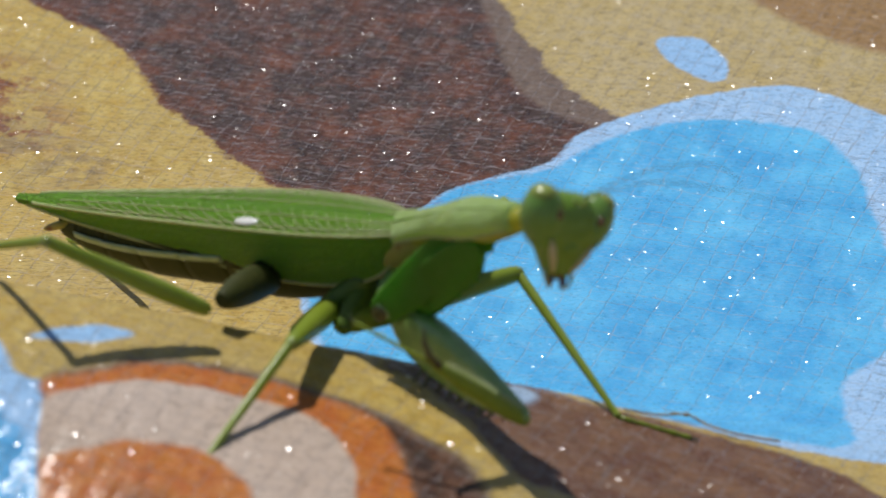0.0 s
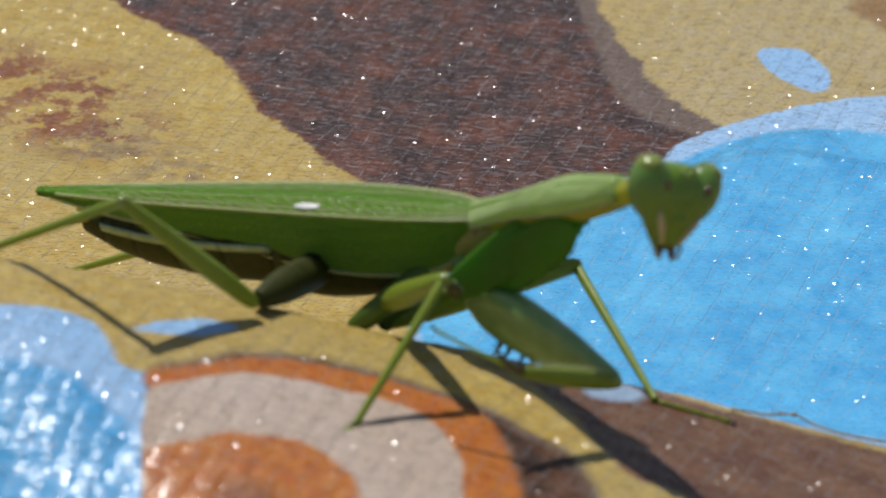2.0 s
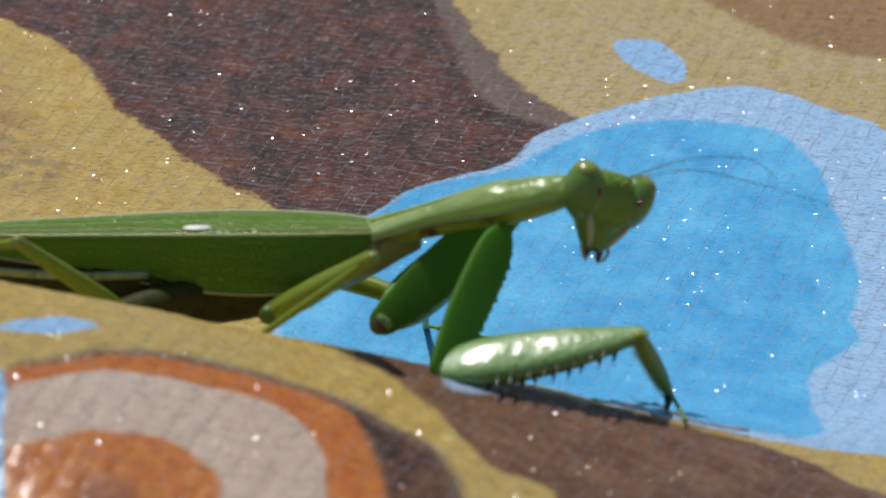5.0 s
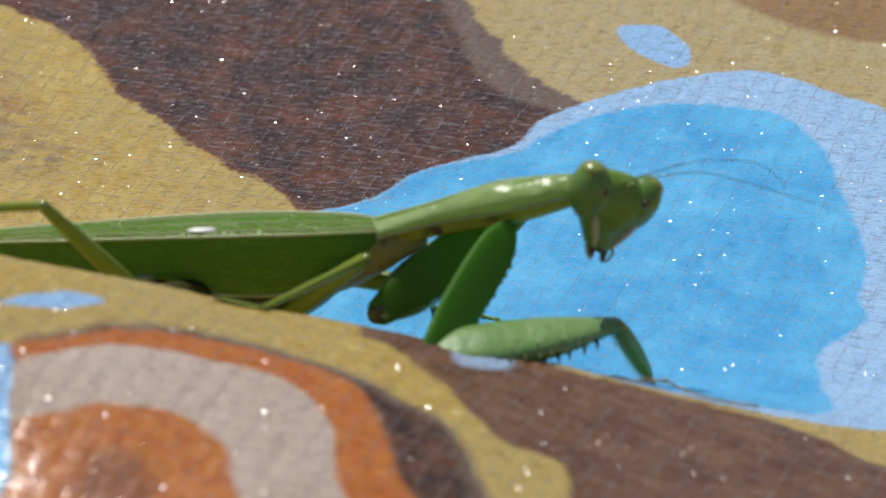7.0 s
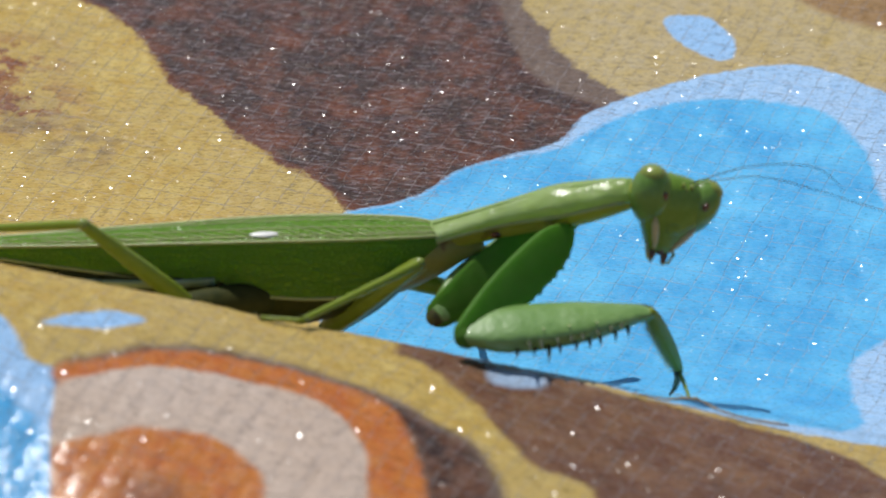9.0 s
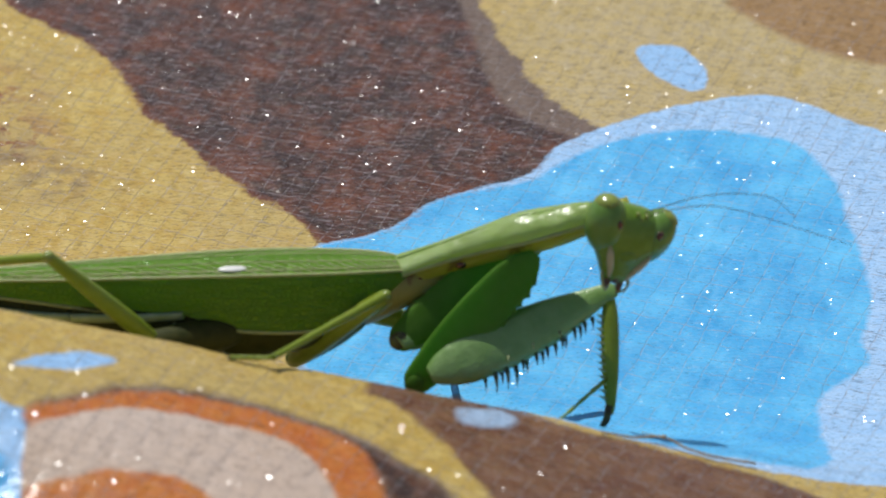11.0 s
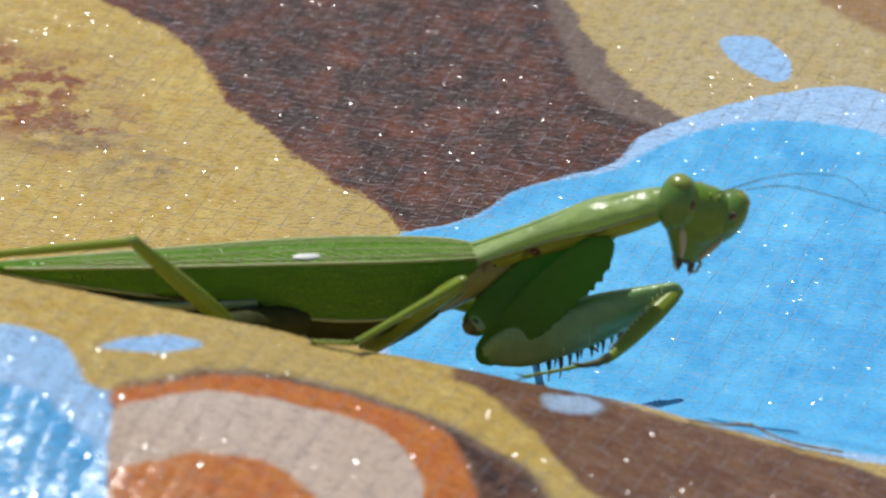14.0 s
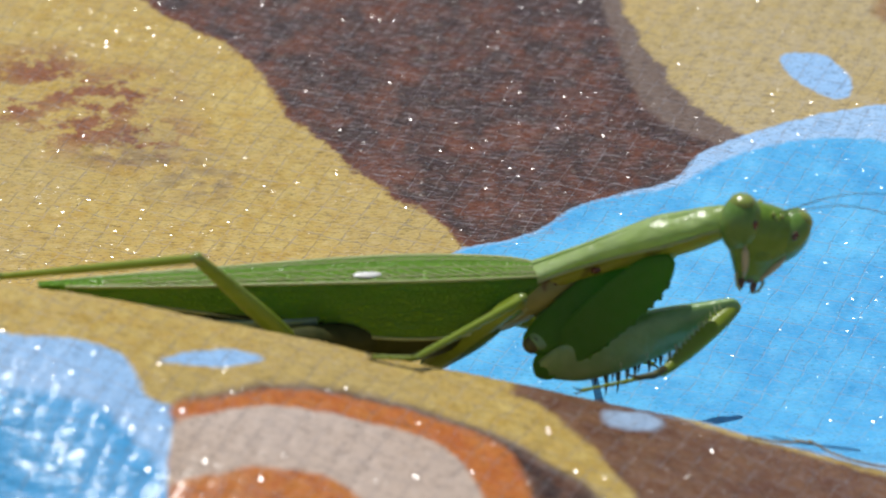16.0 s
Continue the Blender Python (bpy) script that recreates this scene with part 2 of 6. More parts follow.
def plain_material(name, a, b, scale=800, rough=0.5, bump=0.00008, sheer=0.0, glow=None, coat=0.0):
    n = Nodes(name)
    col = n.mix(n.ramp(n.noise(scale, 4, 0.6), 0.35, 0.66), a, b)
    return n.finish(col, rough, n.bump(n.noise(scale * 2, 3), bump, 0.6), 0.5, sheer, glow, coat)


TARP = tarp_material()
WING = insect_material("wing_green", (0.25, 0.52, 0.020), (0.34, 0.60, 0.065), (0.28, 0.64, 0.008), 0.54, 0.33, 1.0, coat=0.0, spec=0.7, scale=2200)
LEG = insect_material("leg_green", (0.25, 0.33, 0.02), (0.31, 0.39, 0.05), (0.30, 0.40, 0.01), 0.30)
PLATE = insect_material("foreleg_green", (0.12, 0.29, 0.03), (0.18, 0.37, 0.06), (0.13, 0.46, 0.03), 0.56, 0.48, coat=0.0, spec=0.25)
THIGH = insect_material("thigh_green", (0.17, 0.34, 0.06), (0.27, 0.46, 0.13), (0.05, 0.26, 0.03), 0.22, 0.44, coat=0.7, spec=1.0, grain=3.0, scale=600, lumps=0.0006)
PRONOTUM = insect_material("pronotum_green", (0.42, 0.58, 0.14), (0.58, 0.72, 0.32), (0.45, 0.66, 0.12), 0.45, 0.36, coat=0.2, spec=0.7, grain=5.0, scale=330, lumps=0.0016)
STERNUM = insect_material("yellow_underside", (0.50, 0.47, 0.04), (0.58, 0.56, 0.09), (0.60, 0.62, 0.04), 0.5, 0.4, spots=(0.16, 0.035, 0.02), scale=500)
FLANK = insect_material("thorax_olive", (0.34, 0.31, 0.06), (0.44, 0.38, 0.11), (0.16, 0.18, 0.02), 0.2, 0.45, spots=(0.17, 0.045, 0.025), scale=420, coat=0.0)
# Olive taken down nearly to black: the shade under the wings is in the colour.
SHADED_BELLY = insect_material("shaded_belly_olive", (0.028, 0.036, 0.006), (0.055, 0.056, 0.012), (0.05, 0.07, 0.008), 0.06, 0.6, coat=0.0, spec=0.2)
COXA = insect_material("hip_dark_green", (0.08, 0.15, 0.010), (0.13, 0.21, 0.025), (0.06, 0.18, 0.005), 0.25, 0.4, coat=0.0)
PALE = plain_material("pale_side_plate", (0.24, 0.33, 0.17), (0.34, 0.42, 0.27), rough=0.35)
MARGIN = plain_material("wing_margin", (0.46, 0.52, 0.20), (0.56, 0.60, 0.28), rough=0.35, sheer=0.3)
HEADM = insect_material("head_green", (0.15, 0.28, 0.02), (0.22, 0.36, 0.05), (0.14, 0.32, 0.02), 0.2, 0.28, coat=0.3)
EYE = insect_material("eye_green", (0.14, 0.28, 0.04), (0.20, 0.35, 0.08), (0.12, 0.31, 0.05), 0.18, 0.28, coat=0.3)
BRONZE = plain_material("bronze_brow", (0.18, 0.24, 0.03), (0.25, 0.30, 0.06), rough=0.3, coat=0.3)
PUPIL = plain_material("pupil_dark_red", (0.06, 0.014, 0.006), (0.12, 0.03, 0.012), rough=0.2, coat=0.5)
MOUTH = plain_material("mouth_brown", (0.05, 0.022, 0.014), (0.16, 0.09, 0.06), rough=0.35)
CREAM = plain_material("cream_face_stripe", (0.46, 0.40, 0.20), (0.52, 0.46, 0.28), rough=0.35)
STIGMA = plain_material("white_stigma", (0.70, 0.68, 0.62), (0.80, 0.78, 0.74), rough=0.35)
SPINE = plain_material("spine_dark", (0.025, 0.035, 0.02), (0.08, 0.10, 0.05), rough=0.3)
SPINE_PALE = plain_material("spine_pale", (0.34, 0.42, 0.16), (0.46, 0.50, 0.26), rough=0.3)
KNOB = plain_material("elbow_brown", (0.05, 0.035, 0.012), (0.10, 0.11, 0.03), rough=0.4)
FEELER = plain_material("antenna_brown", (0.06, 0.06, 0.02), (0.1, 0.1, 0.04), rough=0.4)
STRAW = plain_material("dry_stalk", (0.30, 0.22, 0.12), (0.46, 0.38, 0.24), rough=0.7)
SOIL = plain_material("lawn_ground", (0.05, 0.07, 0.02), (0.10, 0.09, 0.05), scale=30, rough=0.9, bump=0.01)

# ---- mesh helpers (millimetres in, metres out) ----
MM = 0.001


def mm(x, y, z, rx=0, ry=0, rz=0):
    return pose(x * MM, y * MM, z * MM, rx, ry, rz)


def part(name, bm, material, parent=None, label="", smooth=True):
    bmesh.ops.recalc_face_normals(bm, faces=bm.faces)
    bmesh.ops.scale(bm, vec=(MM, MM, MM), verts=bm.verts)
    me = bpy.data.meshes.new(name)
    bm.to_mesh(me)
    bm.free()
    me.polygons.foreach_set("use_smooth", [smooth] * len(me.polygons))
    me.materials.append(material)
    ob = new(name, me)
    ob.parent = parent
    return tagged(ob, label) if label else ob


def loft(rings, bm=None, closed=True):
    """A skin through rings of equally many points; the ends are capped."""
    bm = bm or bmesh.new()
    rows = [[bm.verts.new(p) for p in ring] for ring in rings]
    n = len(rows[0])
    for a, b in zip(rows, rows[1:]):
        for i in range(n if closed else n - 1):
            j = (i + 1) % n
            bm.faces.new((a[i], a[j], b[j], b[i]))
    if closed:
        bm.faces.new(rows[0][::-1])
        bm.faces.new(rows[-1])
    return bm


def ring_x(x, cy, cz, ry, rz, n=16, slab=1.0):
    """An ellipse across the x axis; slab below 1 flattens its two sides."""
    out = []
    for i in range(n):
        a = 2 * math.pi * i / n
        c, s = math.cos(a), math.sin(a)
        out.append((x, cy + ry * math.copysign(abs(c) ** slab, c), cz + rz * s))
    return out


def limb(rows, n=12, bm=None, slab=1.0):
    """A limb along x from rows of (x, half depth y, half height z, centre z)."""
    return loft([ring_x(x, 0, cz, max(ry, 0.02), max(rz, 0.02), n, slab=slab) for x, ry, rz, cz in rows], bm)


def smooth_rows(rows, k=4):
    """Rows eased to k steps between each two."""
    rows = [np.array(r, float) for r in rows]
    out = []
    for i in range(len(rows) - 1):
        p0, p1, p2, p3 = rows[max(i - 1, 0)], rows[i], rows[i + 1], rows[min(i + 2, len(rows) - 1)]
        for j in range(k):
            t = j / k
            out.append(0.5 * (2 * p1 + (p2 - p0) * t + (2 * p0 - 5 * p1 + 4 * p2 - p3) * t * t + (3 * p1 - p0 - 3 * p2 + p3) * t ** 3))
    out.append(rows[-1])
    return [tuple(float(v) for v in r) for r in out]


def ball(c, r, seg=20, bm=None):
    bm = bm or bmesh.new()
    bmesh.ops.create_uvsphere(bm, u_segments=seg, v_segments=seg // 2 + 2, radius=1.0,
                              matrix=Matrix.LocRotScale(c, None, r))
    return bm


def wire(points, radii, n=6, bm=None):
    """A thin round stem through points."""
    pts = [Vector(p) for p in points]
    rings = []
    for i, p in enumerate(pts):
        d = (pts[min(i + 1, len(pts) - 1)] - pts[max(i - 1, 0)]).normalized()
        side = d.cross(Vector((0.13, 0.31, 0.94))).normalized()
        top = side.cross(d)
        r = radii[i] if isinstance(radii, (list, tuple)) else radii
        rings.append([p + (side * math.cos(2 * math.pi * k / n) + top * math.sin(2 * math.pi * k / n)) * r for k in range(n)])
    return loft(rings, bm)


# ---- tarpaulin ----
def tarp_height(x, y):
    """The sheet's height in millimetres: a flat slope behind, and a fold whose crest sinks to the right."""
    slope = 0.14 * np.where(y > 0, y, 0)
    slope = np.where(slope > 14, 14 + 8 * np.tanh((slope - 14) / 8), slope)
    h = 15.2 - 0.245 * x
    h = 0.5 * (h + np.sqrt(h * h + 9))
    h = 30 - 0.5 * ((30 - h) + np.sqrt((30 - h) ** 2 + 20))
    h = h * np.exp(-(np.maximum(np.abs(x) - 90, 0) / 160) ** 2)
    d = y + 21
    w = np.where(d > 0, 15.0, np.clip(44 + 0.7 * (x + 46.5), 34, 66))
    return slope + h * np.exp(-(d / w) ** 2)


def weave_height(x, y):
    """Flat tapes of the weave that pass over and under one another."""
    a = radians(-21)
    u = (x * math.cos(a) + y * math.sin(a)) / 2.7
    v = (-x * math.sin(a) + y * math.cos(a)) / 3.0
    iu, iv = np.floor(u), np.floor(v)
    fu, fv = 2 * (u - iu) - 1, 2 * (v - iv) - 1
    even = (iu + iv) % 2 < 1
    dome = np.where(even, 1 - 0.62 * fv ** 2 - 0.38 * fu ** 2, 1 - 0.62 * fu ** 2 - 0.38 * fv ** 2)
    rng = np.random.RandomState(4)
    ku, kv = (iu % 512).astype(int), (iv % 512).astype(int)
    lift, lean_u, lean_v = rng.uniform(0.6, 1.4, (512, 512))[ku, kv], rng.normal(0, 0.5, (512, 512))[ku, kv], rng.normal(0, 0.5, (512, 512))[ku, kv]
    return dome * lift + lean_u * fu + lean_v * fv


def outline_distance(shape, x, y):
    """Signed distance in millimetres to a rounded closed outline, negative inside."""
    p = np.array(shape, float)
    c = []
    for i in range(len(p)):
        p0, p1, p2, p3 = p[i - 1], p[i], p[(i + 1) % len(p)], p[(i + 2) % len(p)]
        for t in (0.0, 0.25, 0.5, 0.75):
            c.append(0.5 * (2 * p1 + (p2 - p0) * t + (2 * p0 - 5 * p1 + 4 * p2 - p3) * t * t + (3 * p1 - p0 - 3 * p2 + p3) * t ** 3))
    c = np.array(c)
    best = np.full(x.shape, 40.0 ** 2)
    inside = np.zeros(x.shape, bool)
    for a, b in zip(c, np.roll(c, -1, 0)):
        e = b - a
        t = np.clip(((x - a[0]) * e[0] + (y - a[1]) * e[1]) / max(e @ e, 1e-9), 0, 1)
        best = np.minimum(best, (x - a[0] - t * e[0]) ** 2 + (y - a[1] - t * e[1]) ** 2)
        if a[1] != b[1]:
            inside ^= ((a[1] > y) != (b[1] > y)) & (x < (b[0] - a[0]) * (y - a[1]) / (b[1] - a[1]) + a[0])
    return np.where(inside, -1, 1) * np.sqrt(best)


PRINT = {
    "brown": [(-62, 116), (-57, 104), (-53.0, 97.5), (-49.5, 93.0), (-44.6, 89.5), (-40.6, 85.3), (-36.8, 77.7), (-33.8, 70.7), (-29.3, 63.9), (-24.9, 57.1), (-20.6, 51.9), (-15.0, 46.0), (-9.6, 39.0), (-5.0, 39.0), (-0.5, 41.0), (3.0, 45.2), (7.5, 48.4), (12.0, 51.2), (16.5, 53.2), (20.2, 60.0), (23.2, 64.2), (19.3, 70.7), (15.2, 75.6), (12.5, 83.4), (9.8, 90.7), (7.0, 104), (4, 122), (-30, 128)],
    "dark": [(-60, 115), (-55.5, 104), (-51.5, 97.5), (-48.3, 93.4), (-43.6, 89.7), (-39.9, 85.3), (-36.1, 77.7), (-32.9, 70.7), (-28.6, 63.9), (-24.2, 57.1), (-19.9, 52.5), (-14.7, 46.9), (-9.3, 40.6), (-4.6, 40.4), (-0.8, 42.4), (2.6, 46.6), (7.2, 50.2), (12.0, 53.0), (16.0, 57.0), (19.4, 63.2), (14.0, 67.7), (10.6, 72.8), (8.2, 82.0), (6.9, 90.7), (4.5, 104), (1, 120), (-30, 126)],
    "rim": [(-12.2, 38.8), (-5.6, 41.8), (-1.6, 44.5), (1.1, 47.9), (5.8, 51.2), (13.7, 55.8), (17.6, 61.8), (22.6, 65.9), (29.0, 70.0), (36.1, 72.8), (43.2, 74.1), (48.0, 72.1), (54.4, 67.3), (59.7, 62.5), (63.2, 49.2), (62.6, 30.3), (60.0, 6.8), (57, -14), (44, -19.8), (30, -19.8), (13, -16.6), (-8.5, 0), (-12.0, 8), (-14.5, 19.5), (-15.5, 30.3)],
    "blue": [(-12.2, 38.5), (-5.6, 41.5), (-1.6, 44.2), (1.1, 47.7), (5.8, 50.9), (13.7, 54.0), (18.9, 59.1), (22.4, 61.8), (28.8, 64.9), (35.7, 65.9), (42.6, 64.5), (46.7, 62.1), (49.7, 56.7), (51.2, 50.2), (51.5, 45.0), (52.8, 36.1), (53.0, 27.5), (51.3, 19.2), (51.6, 14.5), (46.7, 8.7), (45.0, 3.1), (44.4, -15), (30, -18.6), (13, -16), (-8, 1), (-11.0, 9), (-13.5, 19.5), (-14.5, 30.1)],
    "spot": [(27.8, 84.2), (29.0, 86.3), (33.3, 86.3), (35.9, 82.7), (36.5, 77.0), (34.5, 75.2), (31.8, 77.0), (29.4, 79.9)],
    "ochre": [(40.5, 99.7), (44.3, 91.5), (49.0, 86.5), (55.1, 82.9), (62.1, 81.1), (72, 84), (74, 105), (55, 112)],
    "drop": [(-40.9, -29.8), (-39.1, -27.8), (-36.1, -26.3), (-32.9, -25.7), (-30.8, -26.3), (-32.8, -28.1), (-35.9, -29.5), (-38.9, -30.1)],
    "leftblue": [(-64.0, -32.2), (-59.7, -29.1), (-55.2, -29.2), (-49.5, -29.0), (-44.9, -30.2), (-42.9, -33.8), (-41.4, -36.2), (-39.2, -37.2), (-38.6, -40.7), (-38.8, -45.2), (-38.7, -50.2), (-38.0, -57.0), (-39.7, -61.4), (-54.5, -58.2), (-62.4, -50.8)],
    "leftdeep": [(-61.9, -36.9), (-48.0, -37.7), (-44.5, -40.3), (-42.1, -42.3), (-40.0, -45.3), (-39.1, -50.1), (-38.9, -56.9), (-40.3, -60.6), (-54.5, -57.7), (-61.9, -49.7)],
    "ringout": [(-39.1, -36.5), (-35.2, -33.7), (-28.0, -30.1), (-20.6, -28.8), (-13.0, -29.8), (-6.0, -31.6), (-1.4, -34.2), (3.8, -38.7), (6.3, -46.9), (4.8, -56.7), (-38.1, -61.0), (-38.3, -53.6), (-38.8, -45.2), (-38.6, -40.7)],
    "ringdark": [(-8.3, -32.1), (-4.9, -33.6), (-1.4, -35.5), (2.9, -39.5), (5.3, -46.8), (4.2, -56.8), (-1.3, -58.1), (-1.6, -48.6), (-2.8, -41.0), (-4.5, -35.9)],
    "ringorange": [(-39.0, -36.7), (-35.2, -34.6), (-28.0, -31.2), (-20.5, -30.0), (-13.0, -31.1), (-7.2, -32.5), (-4.5, -35.9), (-2.8, -41.0), (-1.6, -48.6), (-1.3, -58.1), (-38.1, -61.0), (-38.3, -53.6), (-38.8, -45.2), (-38.6, -40.7)],
    "pink": [(-39.0, -39.4), (-34.5, -36.8), (-29.5, -34.5), (-22.1, -34.1), (-15.2, -34.6), (-10.6, -37.1), (-7.9, -42.7), (-7.4, -51.0), (-8.5, -59.8), (-38.1, -61.0), (-38.4, -53.5), (-38.9, -45.2)],
    "core": [(-38.7, -48.0), (-37.9, -46.9), (-34.7, -45.8), (-29.4, -44.2), (-23.3, -44.6), (-19.9, -46.9), (-18.1, -50.0), (-17.4, -53.4), (-18.3, -61.5), (-38.1, -61.0), (-38.4, -53.5)],
    "heart": [(-31.7, -52.2), (-29.9, -50.8), (-27.0, -51.0), (-25.2, -53.3), (-24.9, -61.7), (-32.5, -61.4)],
    "rbrown": [(-5.0, -19.6), (-2.3, -22.4), (0.9, -26.4), (3.8, -30.3), (5.8, -34.1), (7.5, -37.3), (10.1, -40.1), (15.2, -42.1), (19.4, -52.8), (55.7, -41.0), (55.1, -30.2), (47.1, -27.3), (41.5, -23.3), (30.7, -21.2), (23.6, -20.3), (12.9, -17.3), (4.8, 7.6)],
    "cpatch": [(4.6, -21.5), (5.7, -20.5), (8.7, -19.4), (10.8, -20.3), (10.4, -22.6), (7.4, -23.9), (5.1, -23.5)],
}
STAINS = [(-68, 72), (-61, 75), (-65.3, 80.3), (-57.3, 71.2), (-52.2, 63.7), (-55.2, 74.8), (-58.3, 66.3)]
SMUDGES = [(-47.2, 57.6), (-42.8, 54.4), (-52.0, 60.0)]


def grown(lo, hi, step, end):
    """Even steps between lo and hi, then ever longer ones out to the end on both sides."""
    mid = list(np.arange(lo, hi, step))
    for sign in (1, -1):
        s, p = step, mid[-1] if sign > 0 else mid[0]
        while abs(p) < end:
            s *= 1.35
            p += sign * s
            mid = mid + [p] if sign > 0 else [p] + mid
    return np.array(mid)


def tarpaulin():
    gx, gy = grown(-72, 72, 0.36, 1500), grown(-76, 112, 0.36, 1500)
    x, y = np.meshgrid(gx, gy)
    z = tarp_height(x, y)
    near = np.exp(-(np.maximum(np.abs(x) - 68, 0) / 12) ** 2 - (np.maximum(np.abs(y - 18) - 90, 0) / 12) ** 2)
    z = z + near * weave_height(x, y) * 0.085
    z = z + near * (0.12 * np.sin(x * 0.21 + 0.13 * y + 1.0) * np.sin(0.17 * y - 0.09 * x) + 0.05 * np.sin(0.53 * x - 0.31 * y) * np.sin(0.47 * y + 0.2 * x))
    ny, nx = x.shape
    co = np.stack([x, y, z], -1).reshape(-1, 3) * MM
    i = np.arange(ny * nx).reshape(ny, nx)
    quads = np.stack([i[:-1, :-1], i[:-1, 1:], i[1:, 1:], i[1:, :-1]], -1).reshape(-1, 4)
    me = bpy.data.meshes.new("tarpaulin")
    me.vertices.add(len(co))
    me.vertices.foreach_set("co", co.ravel())
    me.loops.add(quads.size)
    me.loops.foreach_set("vertex_index", quads.ravel())
    me.polygons.add(len(quads))
    me.polygons.foreach_set("loop_start", np.arange(len(quads)) * 4)
    me.update(calc_edges=True)
    me.polygons.foreach_set("use_smooth", np.ones(len(quads), bool))
    fx, fy = x.ravel(), y.ravel()
    for name, shape in PRINT.items():
        d = outline_distance(shape, fx, fy)
        me.attributes.new(name, "FLOAT", "POINT").data.foreach_set("value", d.astype(np.float32))
    far = np.maximum(np.abs(fx) - 75, np.abs(fy - 20) - 108)
    me.attributes.new("away", "FLOAT", "POINT").data.foreach_set("value", far.astype(np.float32))
    for name, spots in (("stain", STAINS), ("smudge", SMUDGES)):
        d = np.min([np.hypot((fx - a) * 0.8, fy - b) for a, b in spots], axis=0)
        me.attributes.new(name, "FLOAT", "POINT").data.foreach_set("value", d.astype(np.float32))
    me.materials.append(TARP)
    ob = new("tarpaulin", me)
    return tagged(ob, "glossy woven plastic tarpaulin printed in tan, brown, blue and orange", "tarpaulin", kind="structure")


tarpaulin()


def lawn():
    bm = bmesh.new()
    bmesh.ops.create_grid(bm, x_segments=24, y_segments=24, size=60000)
    for v in bm.verts:
        v.co.z = -4
    return tagged(part("ground", bm, SOIL), "dark earth and short grass under the tarpaulin", "ground", kind="structure")


lawn()


def stalk():
    """A dry grass stalk that lies along the fold."""
    pts = []
    for x, y, up in ((20.0, -20.2, 0.5), (23.6, -19.6, 0.45), (26.7, -18.7, 0.9), (29.0, -19.6, 0.5), (31.9, -20.4, 0.5), (36.5, -20.2, 0.6)):
        pts.append((x, y, float(tarp_height(np.array(x), np.array(y))) + up))
    ob = part("dry_stalk", wire(smooth_rows(pts, 3), 0.14), STRAW)
    tagged(ob, "thin dry straw stalk lying on the tarpaulin fold", "stalk")
    part("node", ball((26.7, -18.7, pts[2][2]), (0.4, 0.24, 0.24), 10), STRAW, ob)
    tip = pts[2]
    part("side_twig", wire([tip, (25.4, -18.6, tip[2] + 0.2), (24.2, -18.4, tip[2] + 0.5)], [0.1, 0.08, 0.03]), STRAW, ob)


stalk()

# ---- praying mantis ----
PART = {}
mantis = tagged(new("praying_mantis"), "bright green praying mantis with folded wings on the printed tarpaulin", "mantis")
mantis.empty_display_size = 0.01
PART["body"] = mantis


